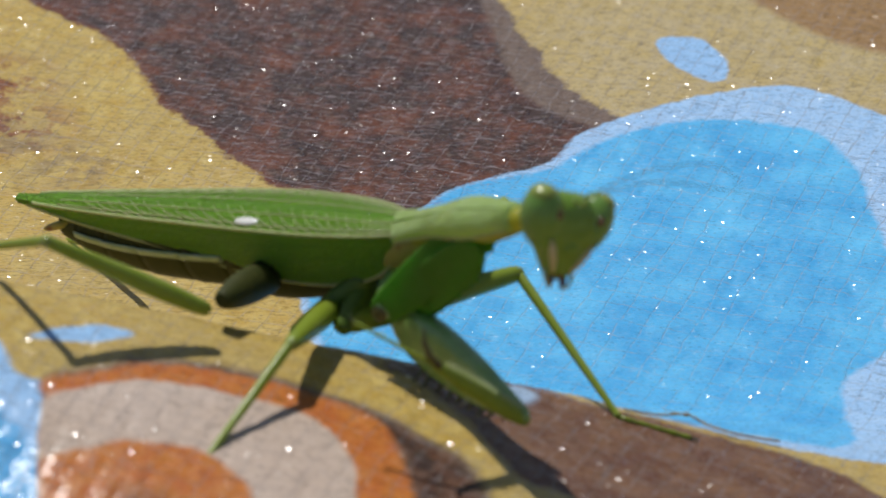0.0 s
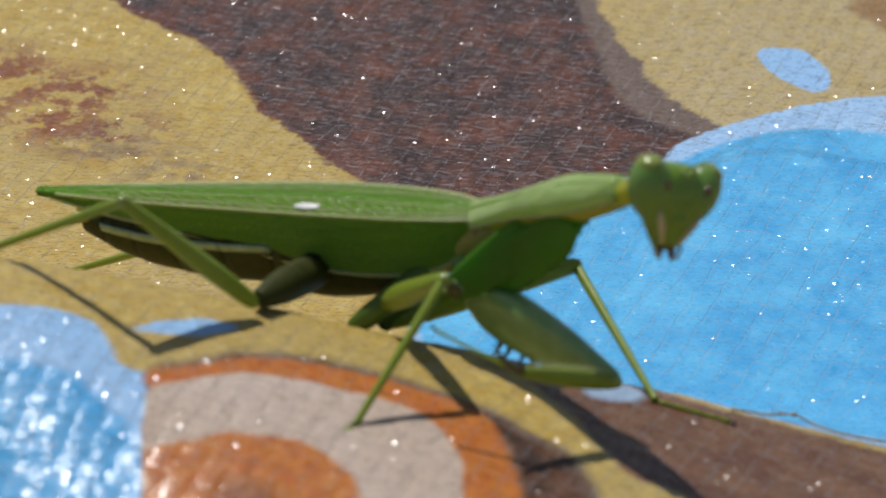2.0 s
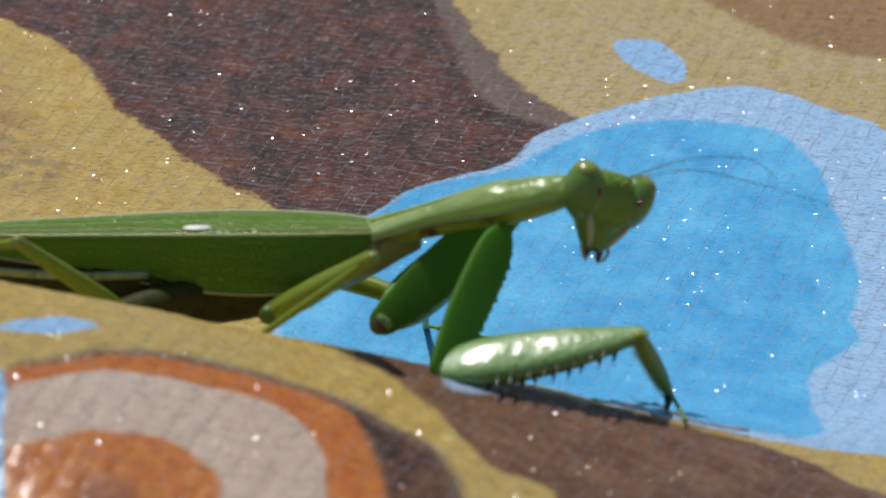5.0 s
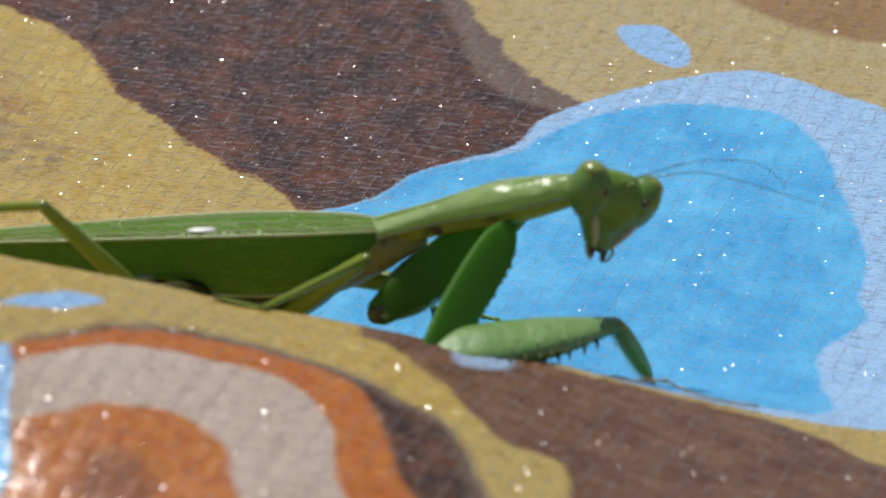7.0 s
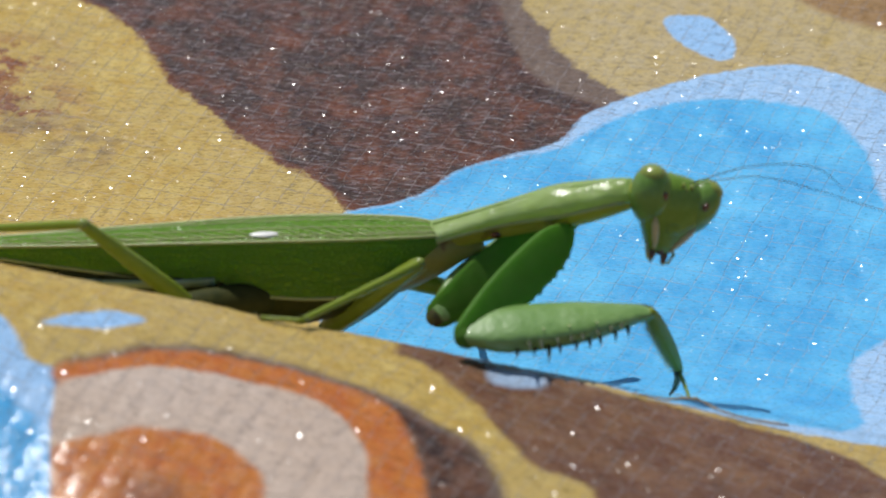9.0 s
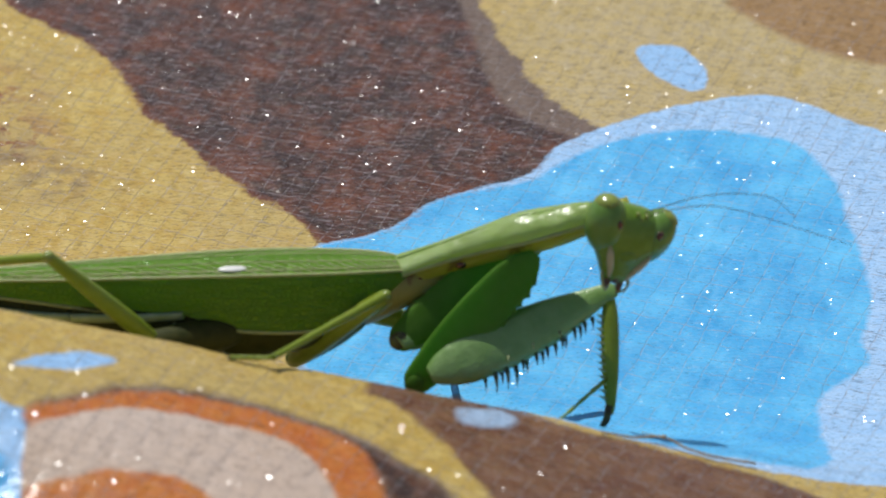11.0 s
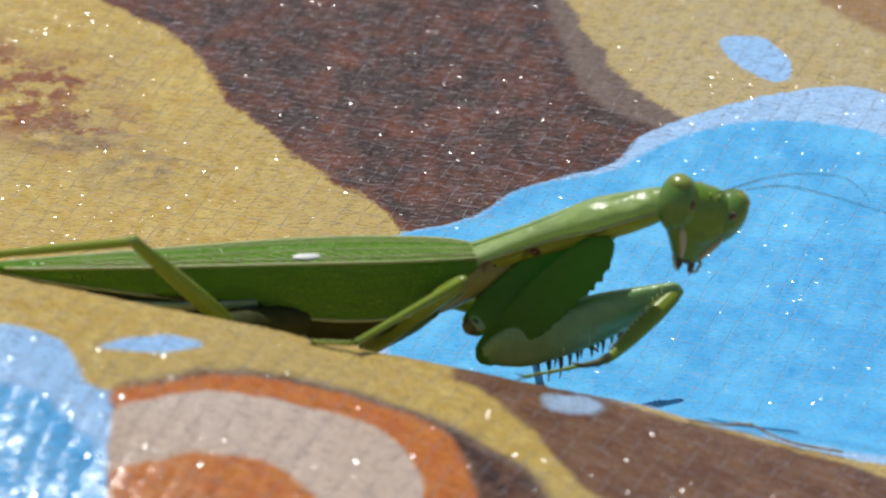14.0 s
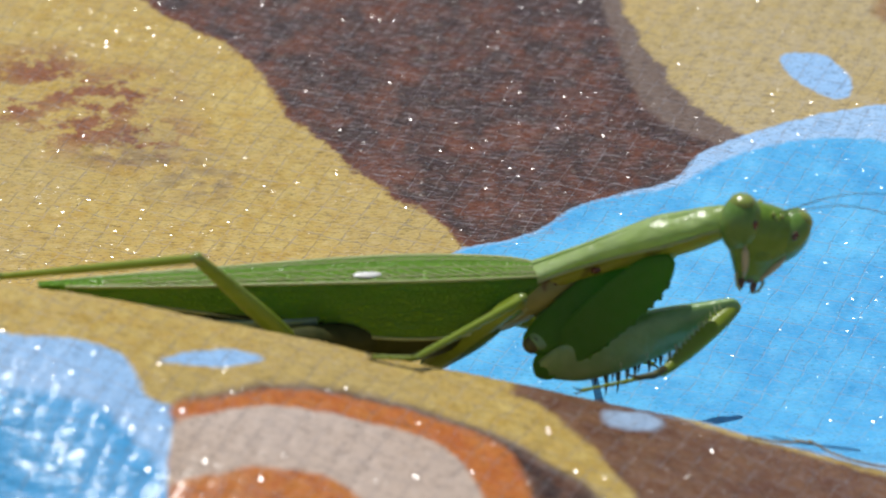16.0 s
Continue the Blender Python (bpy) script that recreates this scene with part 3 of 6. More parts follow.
def tegmen(side):
    """One leathery fore wing: a flat back panel, a bent rib, and a side panel that hangs over the flank."""
    #        x, back z, half width, rib z, flank y, flank z, edge y, edge z
    rows = smooth_rows([
        (1.9, 0.5, 0.8, 0.3, 0.9, 0.0, 0.85, -0.2),
        (0.9, 0.85, 1.4, 0.45, 1.6, -0.4, 1.55, -0.9),
        (-1.0, 1.15, 2.1, 0.7, 2.4, -1.0, 2.35, -2.6),
        (-3.5, 1.35, 2.7, 0.9, 3.0, -1.3, 2.95, -4.4),
        (-8.0, 1.5, 3.2, 1.0, 3.5, -1.5, 3.4, -5.5),
        (-14.0, 1.55, 3.4, 1.05, 3.7, -1.6, 3.5, -5.8),
        (-21.0, 1.45, 3.2, 0.95, 3.5, -1.5, 3.3, -5.2),
        (-29.0, 1.2, 2.7, 0.7, 2.9, -1.2, 2.75, -3.9),
        (-37.0, 0.9, 2.2, 0.45, 2.4, -0.8, 2.3, -2.6),
        (-44.0, 0.6, 1.6, 0.25, 1.75, -0.5, 1.7, -1.7),
        (-50.0, 0.3, 1.0, 0.1, 1.1, -0.25, 1.0, -0.8),
        (-54.2, 0.1, 0.3, 0.0, 0.3, -0.05, 0.3, -0.15)], 4)
    outer = []
    for x, bz, hw, rz, fy, fz, ey, ez in rows:
        lift = 0.10 if side < 0 else 0.0
        ctrl = [(-0.5, bz + lift, 0), (hw * 0.35, bz + lift, 0), (hw * 0.82, rz + (bz - rz) * 0.5 + lift, 0), (hw, rz, 0), (fy, rz - 0.5, 0), (fy, fz, 0), (ey, ez * 0.75, 0), (ey * 0.97, ez, 0)]
        outer.append([(x, side * c[0], c[1]) for c in smooth_rows(ctrl, 2)])
    bm = bmesh.new()
    rings = []
    for r in outer:
        inner = [(p[0], p[1] * 0.975, p[2] - 0.10) for p in r]
        rings.append(r + inner[::-1])
    loft(rings, bm)
    ob = part("tegmen", bm, WING, mantis, "long leathery green fore wing with fine net veins")
    edge = [(r[-1][0], r[-1][1] * 1.005, r[-1][2] - 0.02) for r in outer[2:-2]]
    part("costal_margin", wire(edge, 0.2), MARGIN, ob, "pale yellow-green wing edge")
    rib = [(r[6][0], r[6][1] * 1.005, r[6][2] + 0.03) for r in outer[1:-3]]
    part("rib", wire(rib, 0.2), MARGIN, ob)
    bm = bmesh.new()
    for i in range(1, 34):
        wire([(outer[i + k][j][0], outer[i + k][j][1], outer[i + k][j][2] + 0.02) for k, j in ((0, 6), (1, 4), (2, 3), (3, 1))], [0.09, 0.08, 0.07, 0.04], 5, bm)
    for j in (2, 4):
        wire([(r[j][0], r[j][1], r[j][2] + 0.02) for r in outer[1:-6]], 0.08, 5, bm)
    part("vein", bm, MARGIN, ob, "fine pale slanting veins on the back of the wing")
    if side < 0:
        bm = ball((0, 0, 0), (1.6, 0.55, 0.22), 14)
        st = part("stigma", bm, STIGMA, ob, "small oval white wing spot")
        st.matrix_basis = mm(-18.8, -2.4, 1.48, 10, 0, 2)
    return ob


tegmen(-1)
tegmen(1)


def abdomen():
    """Overlapping belly rings that taper to the tail, pale plates along the flank, and two cerci."""
    rows = smooth_rows([(-6, 2.9, 3.2, -3.4), (-14, 3.2, 3.7, -4.2), (-22, 3.2, 4.0, -4.9), (-30, 3.1, 3.9, -5.2), (-38, 2.9, 3.5, -4.9), (-44, 2.4, 2.7, -4.1), (-48.5, 1.3, 1.5, -3.3)], 8)
    k = 6
    for i in range(0, len(rows) - 1, k):
        piece = rows[i:i + k + 1]
        fat = [(x, ry * (1.0 + 0.035 * j / k), rz * (1.0 + 0.045 * j / k), cz) for j, (x, ry, rz, cz) in enumerate(piece)]
        seg = part("abdomen_segment", limb(fat, 20), SHADED_BELLY, mantis)
        if 18 <= i < 42:
            for side in (-1, 1):
                pl = [(x - 0.2, side * ry * 0.985, cz + rz * 0.20) for x, ry, rz, cz in fat]
                bm = bmesh.new()
                loft([[(p[0], p[1], p[2] + 1.1), (p[0], p[1] + side * 0.16, p[2] + 0.7), (p[0], p[1] + side * 0.05, p[2] + 0.1), (p[0], p[1] - side * 0.4, p[2])] for p in pl], bm)
                part("side_plate", bm, PALE, seg, "pale grey-green flank plate")
    for side in (-1, 1):
        part("cercus", wire([(-47.0, side * 0.8, -2.4), (-48.6, side * 1.2, -2.6), (-50.0, side * 1.4, -2.9), (-50.8, side * 1.4, -3.1)], [0.5, 0.5, 0.4, 0.12], 8), FLANK, mantis)


abdomen()
part("thorax", limb(smooth_rows([(5.0, 1.4, 1.2, -0.5), (2.4, 2.1, 2.0, -1.2), (0.5, 2.5, 2.6, -1.8), (-3, 2.7, 3.3, -2.9), (-6, 2.6, 3.4, -3.6), (-8, 2.0, 2.6, -3.8)], 4), 20), FLANK, mantis, "yellow-olive thorax with reddish blotches")
part("hind_thorax", limb(smooth_rows([(-5, 2.4, 3.1, -3.4), (-8, 3.0, 4.0, -4.3), (-14, 3.3, 4.8, -5.2), (-20, 3.2, 5.0, -5.6), (-25, 2.8, 4.2, -5.4), (-28, 2.2, 3.0, -5.0)], 4), 20), SHADED_BELLY, mantis)


def pronotum():
    ob = part("pronotum", limb(smooth_rows([
        (-1.7, 0.9, 0.4, 0.35), (-1.3, 1.7, 0.8, 0.4), (-0.4, 2.0, 1.0, 0.4), (0.8, 2.0, 1.0, 0.45), (3, 1.75, 1.0, 0.6), (7, 1.7, 1.15, 0.75), (11, 2.0, 1.45, 0.8), (14.5, 2.4, 1.65, 0.8),
        (17.5, 2.2, 1.5, 0.65), (20.5, 1.85, 1.45, 0.4), (22.6, 1.6, 1.35, 0.1)], 4), 20), PRONOTUM, mantis, "shiny green pronotum with a raised middle line")
    part("keel", wire([(x, 0, z) for x, z in ((0, 1.42), (5, 1.75), (10, 2.12), (15, 2.38), (19, 1.98), (22, 1.48))], 0.16), PRONOTUM, ob)
    for side in (-1, 1):
        part("rim", wire(smooth_rows([(-0.5, side * 2.0, 0.1), (3, side * 1.78, 0.3), (8, side * 1.72, 0.35), (12, side * 2.12, 0.4), (15, side * 2.36, 0.3), (19, side * 2.0, 0.1), (22, side * 1.6, -0.1)], 3), 0.2), MARGIN, ob, "pale ridge along the pronotum")
    part("prosternum", limb(smooth_rows([(-1.2, 1.8, 1.6, -1.5), (3, 1.5, 1.15, -0.8), (8, 1.5, 1.15, -0.75), (13, 1.75, 1.3, -0.8), (17, 1.9, 1.45, -0.85), (21, 1.55, 1.35, -0.65), (23.5, 1.2, 1.2, -0.4), (26.5, 1.0, 1.0, 0.0)], 4), 18), STERNUM, ob, "yellow underside with dark red spots")
    for x, z in ((1.6, -1.0), (6.8, -0.8)):
        for side in (-1, 1):
            part("dark_spot", ball((x, side * 1.32, z), (0.7, 0.34, 0.42), 10), PUPIL, ob, "dark red spot")
    return ob


PART["pro"] = pronotum()


def head():
    """A triangular face; x looks out of the face, y runs to the far eye, z to the crown."""
    rows = smooth_rows([(3.7, 0.5, 1.4, 0.1), (3.4, 1.15, 2.5, 0.2), (2.5, 1.85, 3.4, 0.35), (1.0, 2.15, 4.0, 0.42), (-0.6, 2.05, 3.9, 0.45), (-1.9, 1.75, 3.25, 0.5), (-3.2, 1.35, 2.3, 0.5), (-4.3, 1.05, 1.55, 0.5), (-5.0, 0.5, 1.0, 0.5)], 4)
    n = 28

    def edge(v, p):
        return math.copysign(abs(v) ** p, v)

    rings = [[(cx + dx * edge(math.cos(2 * math.pi * i / n), 0.62), wy * edge(math.sin(2 * math.pi * i / n), 0.8), z) for i in range(n)] for z, dx, wy, cx in rows]
    ob = part("head", loft(rings), HEADM, mantis, "triangular green head")
    for side in (-1, 1):
        eye = part("eye", ball((0, 0, 0), (2.25, 2.3, 3.4), 28), EYE, ob, "large smooth green compound eye")
        eye.matrix_basis = mm(0.4, side * 3.0, 0.95, side * -20, 5, 0)
        part("pupil", ball((2.02, side * -0.5, 0.5), (0.3, 0.42, 0.55), 12), PUPIL, eye, "dark red eye spot")
        part("eye_dot", ball((1.35, side * 1.25, 1.3), (0.2, 0.2, 0.26), 8), MOUTH, eye)
        part("brow", ball((0.1, side * 0.1, 2.45), (1.5, 1.4, 0.97), 18), BRONZE, eye, "bronze top of the eye")
        part("cheek_stripe", wire([(2.1, side * 2.7, -1.0), (2.0, side * 2.3, -1.8), (1.8, side * 1.8, -2.7), (1.6, side * 1.35, -3.6), (1.35, side * 1.05, -4.4)], [0.12, 0.4, 0.42, 0.32, 0.16], 8), CREAM, ob, "cream stripe down the cheek")
        part("mandible", limb([(0, 0.2, 0.25, 0), (0.5, 0.42, 0.42, 0), (1.1, 0.36, 0.34, 0.05), (1.7, 0.12, 0.1, 0.1)], 10), MOUTH, ob, "dark brown jaw").matrix_basis = mm(0.85, side * 0.8, -4.3, 0, 84, 0)
        part("palp", wire([(0.6, side * 1.5, -3.7), (1.1, side * 1.8, -4.6), (1.3, side * 1.4, -5.5), (1.2, side * 0.7, -5.9)], [0.2, 0.19, 0.17, 0.1], 8), SPINE_PALE, ob)
    part("clypeus", ball((2.1, 0, -1.6), (0.4, 1.3, 0.9), 14), HEADM, ob)
    part("labrum", ball((1.05, 0, -4.0), (0.5, 0.8, 1.0), 14), MOUTH, ob, "brown upper lip")
    for y, z in ((-0.55, 3.0), (0.55, 3.0), (0.0, 2.5)):
        part("ocellus", ball((2.0, y, z), (0.3, 0.26, 0.3), 10), BRONZE, ob)
    part("nape", limb([(-3.4, 0.9, 1.0, -0.6), (-2.0, 1.2, 1.3, -0.2), (-0.8, 1.3, 1.5, 0.2)], 14), STERNUM, ob).matrix_basis = mm(0, 0, 1.2, 0, 0, 32)
    # feelers, as (to the far side, up, out of the face)
    for line in ([(0.5, 3.3, 1.5), (1.3, 4.2, 2.4), (4.0, 6.8, 4.6), (7.5, 8.6, 6.6), (10.8, 9.3, 8.2), (13.2, 8.4, 9.3), (13.8, 7.6, 9.6)],
                 [(0.9, 3.0, 1.5), (2.2, 4.2, 2.5), (6.0, 6.4, 5.0), (11.0, 7.0, 7.5), (15.5, 7.1, 9.8), (20.0, 7.2, 12.0)]):
        pts = smooth_rows([(c, a, b) for a, b, c in line], 5)
        rad = [0.075 - 0.05 * i / len(pts) for i in range(len(pts))]
        part("antenna", wire(pts, rad), FEELER, ob, "thread-like brown antenna")
    return ob


PART["head"] = head()


def cone(length, r, n=6):
    bm = bmesh.new()
    loft([[(r * (1 - s * 0.96) * math.cos(2 * math.pi * i / n) - 0.18 * length * s * s, r * (1 - s * 0.96) * math.sin(2 * math.pi * i / n), -length * s) for i in range(n)] for s in (0.0, 0.35, 0.7, 1.0)], bm)
    return bm


def spine_mesh(length, r):
    bm = cone(length, r)
    bmesh.ops.recalc_face_normals(bm, faces=bm.faces)
    bmesh.ops.scale(bm, vec=(MM, MM, MM), verts=bm.verts)
    me = bpy.data.meshes.new("spine")
    bm.to_mesh(me)
    bm.free()
    me.polygons.foreach_set("use_smooth", [True] * len(me.polygons))
    return me


SPINE_LONG, SPINE_SHORT, SPINE_COMB = spine_mesh(2.5, 0.34), spine_mesh(1.5, 0.28), spine_mesh(0.95, 0.14)
SPINE_LONG.materials.append(SPINE)
SPINE_SHORT.materials.append(SPINE)
SPINE_COMB.materials.append(SPINE_PALE)


def spine(mesh, parent, x, y, z, rx=0, ry=0):
    ob = new("spine", mesh)
    ob.parent = parent
    ob.matrix_basis = mm(x, y, z, rx, ry, 0)


def foreleg(tag, up):
    """The four limbs of a grasping leg, each along its own x; up turns the spiny edge."""
    bm = limb(smooth_rows([(-0.2, 0.3, 0.6, 0), (1.2, 0.5, 1.6, 0), (3.5, 0.55, 2.3, 0), (8, 0.5, 2.55, 0), (13, 0.5, 2.4, 0), (17, 0.55, 1.9, 0), (19.2, 0.5, 1.45, 0), (20.0, 0.3, 0.6, 0)], 4), 26, slab=0.45)
    coxa = part("fore_coxa", bm, PLATE, mantis, "flat green foreleg hip with a toothed edge")
    rng = random.Random(5 if up > 0 else 6)
    for i in range(11):
        x, k = 2.2 + i * 1.35 + rng.uniform(-0.3, 0.3), rng.uniform(0.5, 1.15)
        part("tooth", limb([(-0.6, 0.25, 0.1, 0), (0, 0.22, 0.42 * k, 0.12 * up), (0.5, 0.1, 0.08, 0.1)], 6), PLATE, coxa).matrix_basis = mm(x, 0, up * (float(np.interp(x, (1.2, 3.5, 8, 13, 17), (1.6, 2.3, 2.55, 2.4, 1.9))) - 0.12), 0, 0, 0)
    part("elbow", ball((19.0, 0, 0), (1.3, 0.75, 1.2), 16), KNOB if tag == "f" else PLATE, coxa, "dark brown elbow" if tag == "f" else "")
    PART["coxa_" + tag] = coxa
    bm = limb(smooth_rows([(-0.6, 0.6, 0.9, 0), (1.0, 0.95, 1.8, 0), (4, 1.4, 2.7, 0), (8, 1.5, 2.9, 0), (12, 1.4, 2.75, 0), (16, 1.25, 2.35, 0.05), (20, 0.95, 1.6, 0.2), (22.5, 0.7, 1.1, 0.35), (24.0, 0.55, 0.85, 0.3), (24.6, 0.25, 0.3, 0.3)], 4), 28, slab=0.5)
    bmesh.ops.scale(bm, vec=(0.9, 1, 1), verts=bm.verts)
    femur = part("fore_femur", bm, THIGH, mantis, "thick pale green grasping thigh edged with dark spines")
    for i in range(17 if tag == "n" else 0):
        x = 5.0 + i * 0.82 + (0.2 if i % 3 else -0.1)
        low = -(2.9 - 0.012 * (x - 8) ** 2) + (0.12 if x > 14 else 0)
        spine(SPINE_LONG if i in (1, 3, 4) else SPINE_SHORT, femur, x, -0.55 if i % 2 else 0.35, low + 0.15, -12 if i % 2 else 8, 10)
    for x in (8.0, 11.0, 14.2) if tag == "n" else ():
        spine(SPINE_COMB, femur, x, -1.2, -1.6, -30, 10)
    PART["fem_" + tag] = femur
    bm = limb(smooth_rows([(-0.6, 0.45, 0.5, 0), (0.5, 0.62, 0.8, 0), (3, 0.68, 1.0, 0), (7, 0.62, 0.95, 0), (10, 0.5, 0.7, 0), (11.6, 0.35, 0.45, 0), (12.2, 0.2, 0.25, 0)], 3), 14)
    tibia = part("fore_tibia", bm, LEG, mantis, "slim green shin with a comb of spines and a hooked claw")
    for i in range(13):
        x = 1.6 + i * 0.74
        for y in (-0.35, 0.35):
            spine(SPINE_COMB, tibia, x, y, -0.75 + 0.02 * i, -14 if y < 0 else 14, 20)
    part("claw", wire([(11.2, 0, -0.1), (12.8, 0, -0.5), (14.2, 0, -1.4), (15.1, 0, -2.6)], [0.5, 0.42, 0.28, 0.05], 8), KNOB, tibia, "dark hooked claw")
    PART["tib_" + tag] = tibia
    tarsus = part("fore_tarsus", limb([(-0.2, 0.2, 0.2, 0), (2.4, 0.26, 0.26, 0), (2.6, 0.18, 0.18, 0), (4.4, 0.24, 0.24, 0), (4.6, 0.16, 0.16, 0), (6.2, 0.22, 0.22, 0), (6.4, 0.15, 0.15, 0), (8.8, 0.22, 0.22, 0), (9.0, 0.12, 0.12, 0)], 8), LEG, mantis)
    for side in (-1, 1):
        part("toe_claw", wire([(8.8, side * 0.1, 0), (9.4, side * 0.3, -0.15), (9.8, side * 0.45, -0.5)], [0.1, 0.08, 0.03]), SPINE, tarsus)
    PART["tar_" + tag] = tarsus


foreleg("n", 1)
foreleg("f", 1)


def walking_leg(prefix, tag, lc, lf, lt, lw):
    """Hip, thigh, shin and foot of a walking leg."""
    names = {"m": "mid", "h": "hind"}[prefix]
    w = 1.15 if prefix == "h" else 0.85
    f = 1.12 if prefix == "h" else 1.55
    PART[prefix + "cox_" + tag] = part(names + "_coxa", limb(smooth_rows([(-1.5, 1.2 * w, 1.3 * w, 0), (2, 1.5 * w, 1.7 * w, 0), (lc * 0.65, 1.35 * w, 1.6 * w, 0), (lc, 0.95, 1.05, 0), (lc + 0.6, 0.35, 0.4, 0)], 3), 14), COXA if prefix == "m" else SHADED_BELLY, mantis)
    femur = part(names + "_femur", limb(smooth_rows([(-0.5, 0.45, 0.5, 0), (0.6, 0.68 * f, 0.75 * f, 0), (lf * 0.3, 0.86 * f, 0.95 * f, 0), (lf * 0.7, 0.7 * f, 0.78 * f, 0), (lf - 0.8, 0.55 * f, 0.6 * f, 0), (lf, 0.62, 0.68, 0), (lf + 0.5, 0.3, 0.35, 0)], 3), 14), LEG, mantis, "slender yellow-green thigh")
    part("knee", ball((lf, 0, 0), (0.72, 0.66, 0.7), 12), BRONZE, femur, "brownish knee")
    PART[prefix + "fem_" + tag] = femur
    tibia = part(names + "_tibia", limb(smooth_rows([(-0.3, 0.4, 0.44, 0), (1.0, 0.5, 0.55, 0), (lt * 0.4, 0.46, 0.5, 0), (lt - 2.0, 0.36, 0.38, 0), (lt, 0.38, 0.4, 0)], 3), 10), LEG, mantis, "thin green shin")
    for side in (-1, 1):
        part("spur", wire([(lt - 0.5, side * 0.2, -0.2), (lt + 0.5, side * 0.55, -0.5)], [0.1, 0.03]), SPINE, tibia)
    PART[prefix + "tib_" + tag] = tibia
    rows = []
    for i in range(5):
        a, b = lw * i / 5, lw * (i + 1) / 5
        rows += [(a, 0.2, 0.2, 0), (a + (b - a) * 0.55, 0.26, 0.27, 0), (b - 0.06, 0.3, 0.26, 0)]
    tarsus = part(names + "_tarsus", limb(rows, 8), LEG, mantis)
    for side in (-1, 1):
        part("toe_claw", wire([(lw - 0.1, side * 0.1, 0), (lw + 0.5, side * 0.35, 0.0), (lw + 0.8, side * 0.5, -0.3)], [0.1, 0.08, 0.03]), SPINE, tarsus)
    PART[prefix + "tar_" + tag] = tarsus


walking_leg("m", "n", 9.5, 17.0, 18.0, 4.5)
walking_leg("m", "f", 10.5, 21.5, 20.5, 8.0)
walking_leg("h", "n", 14.0, 18.6, 23.5, 8.0)
walking_leg("h", "f", 8.5, 18.6, 23.5, 8.0)


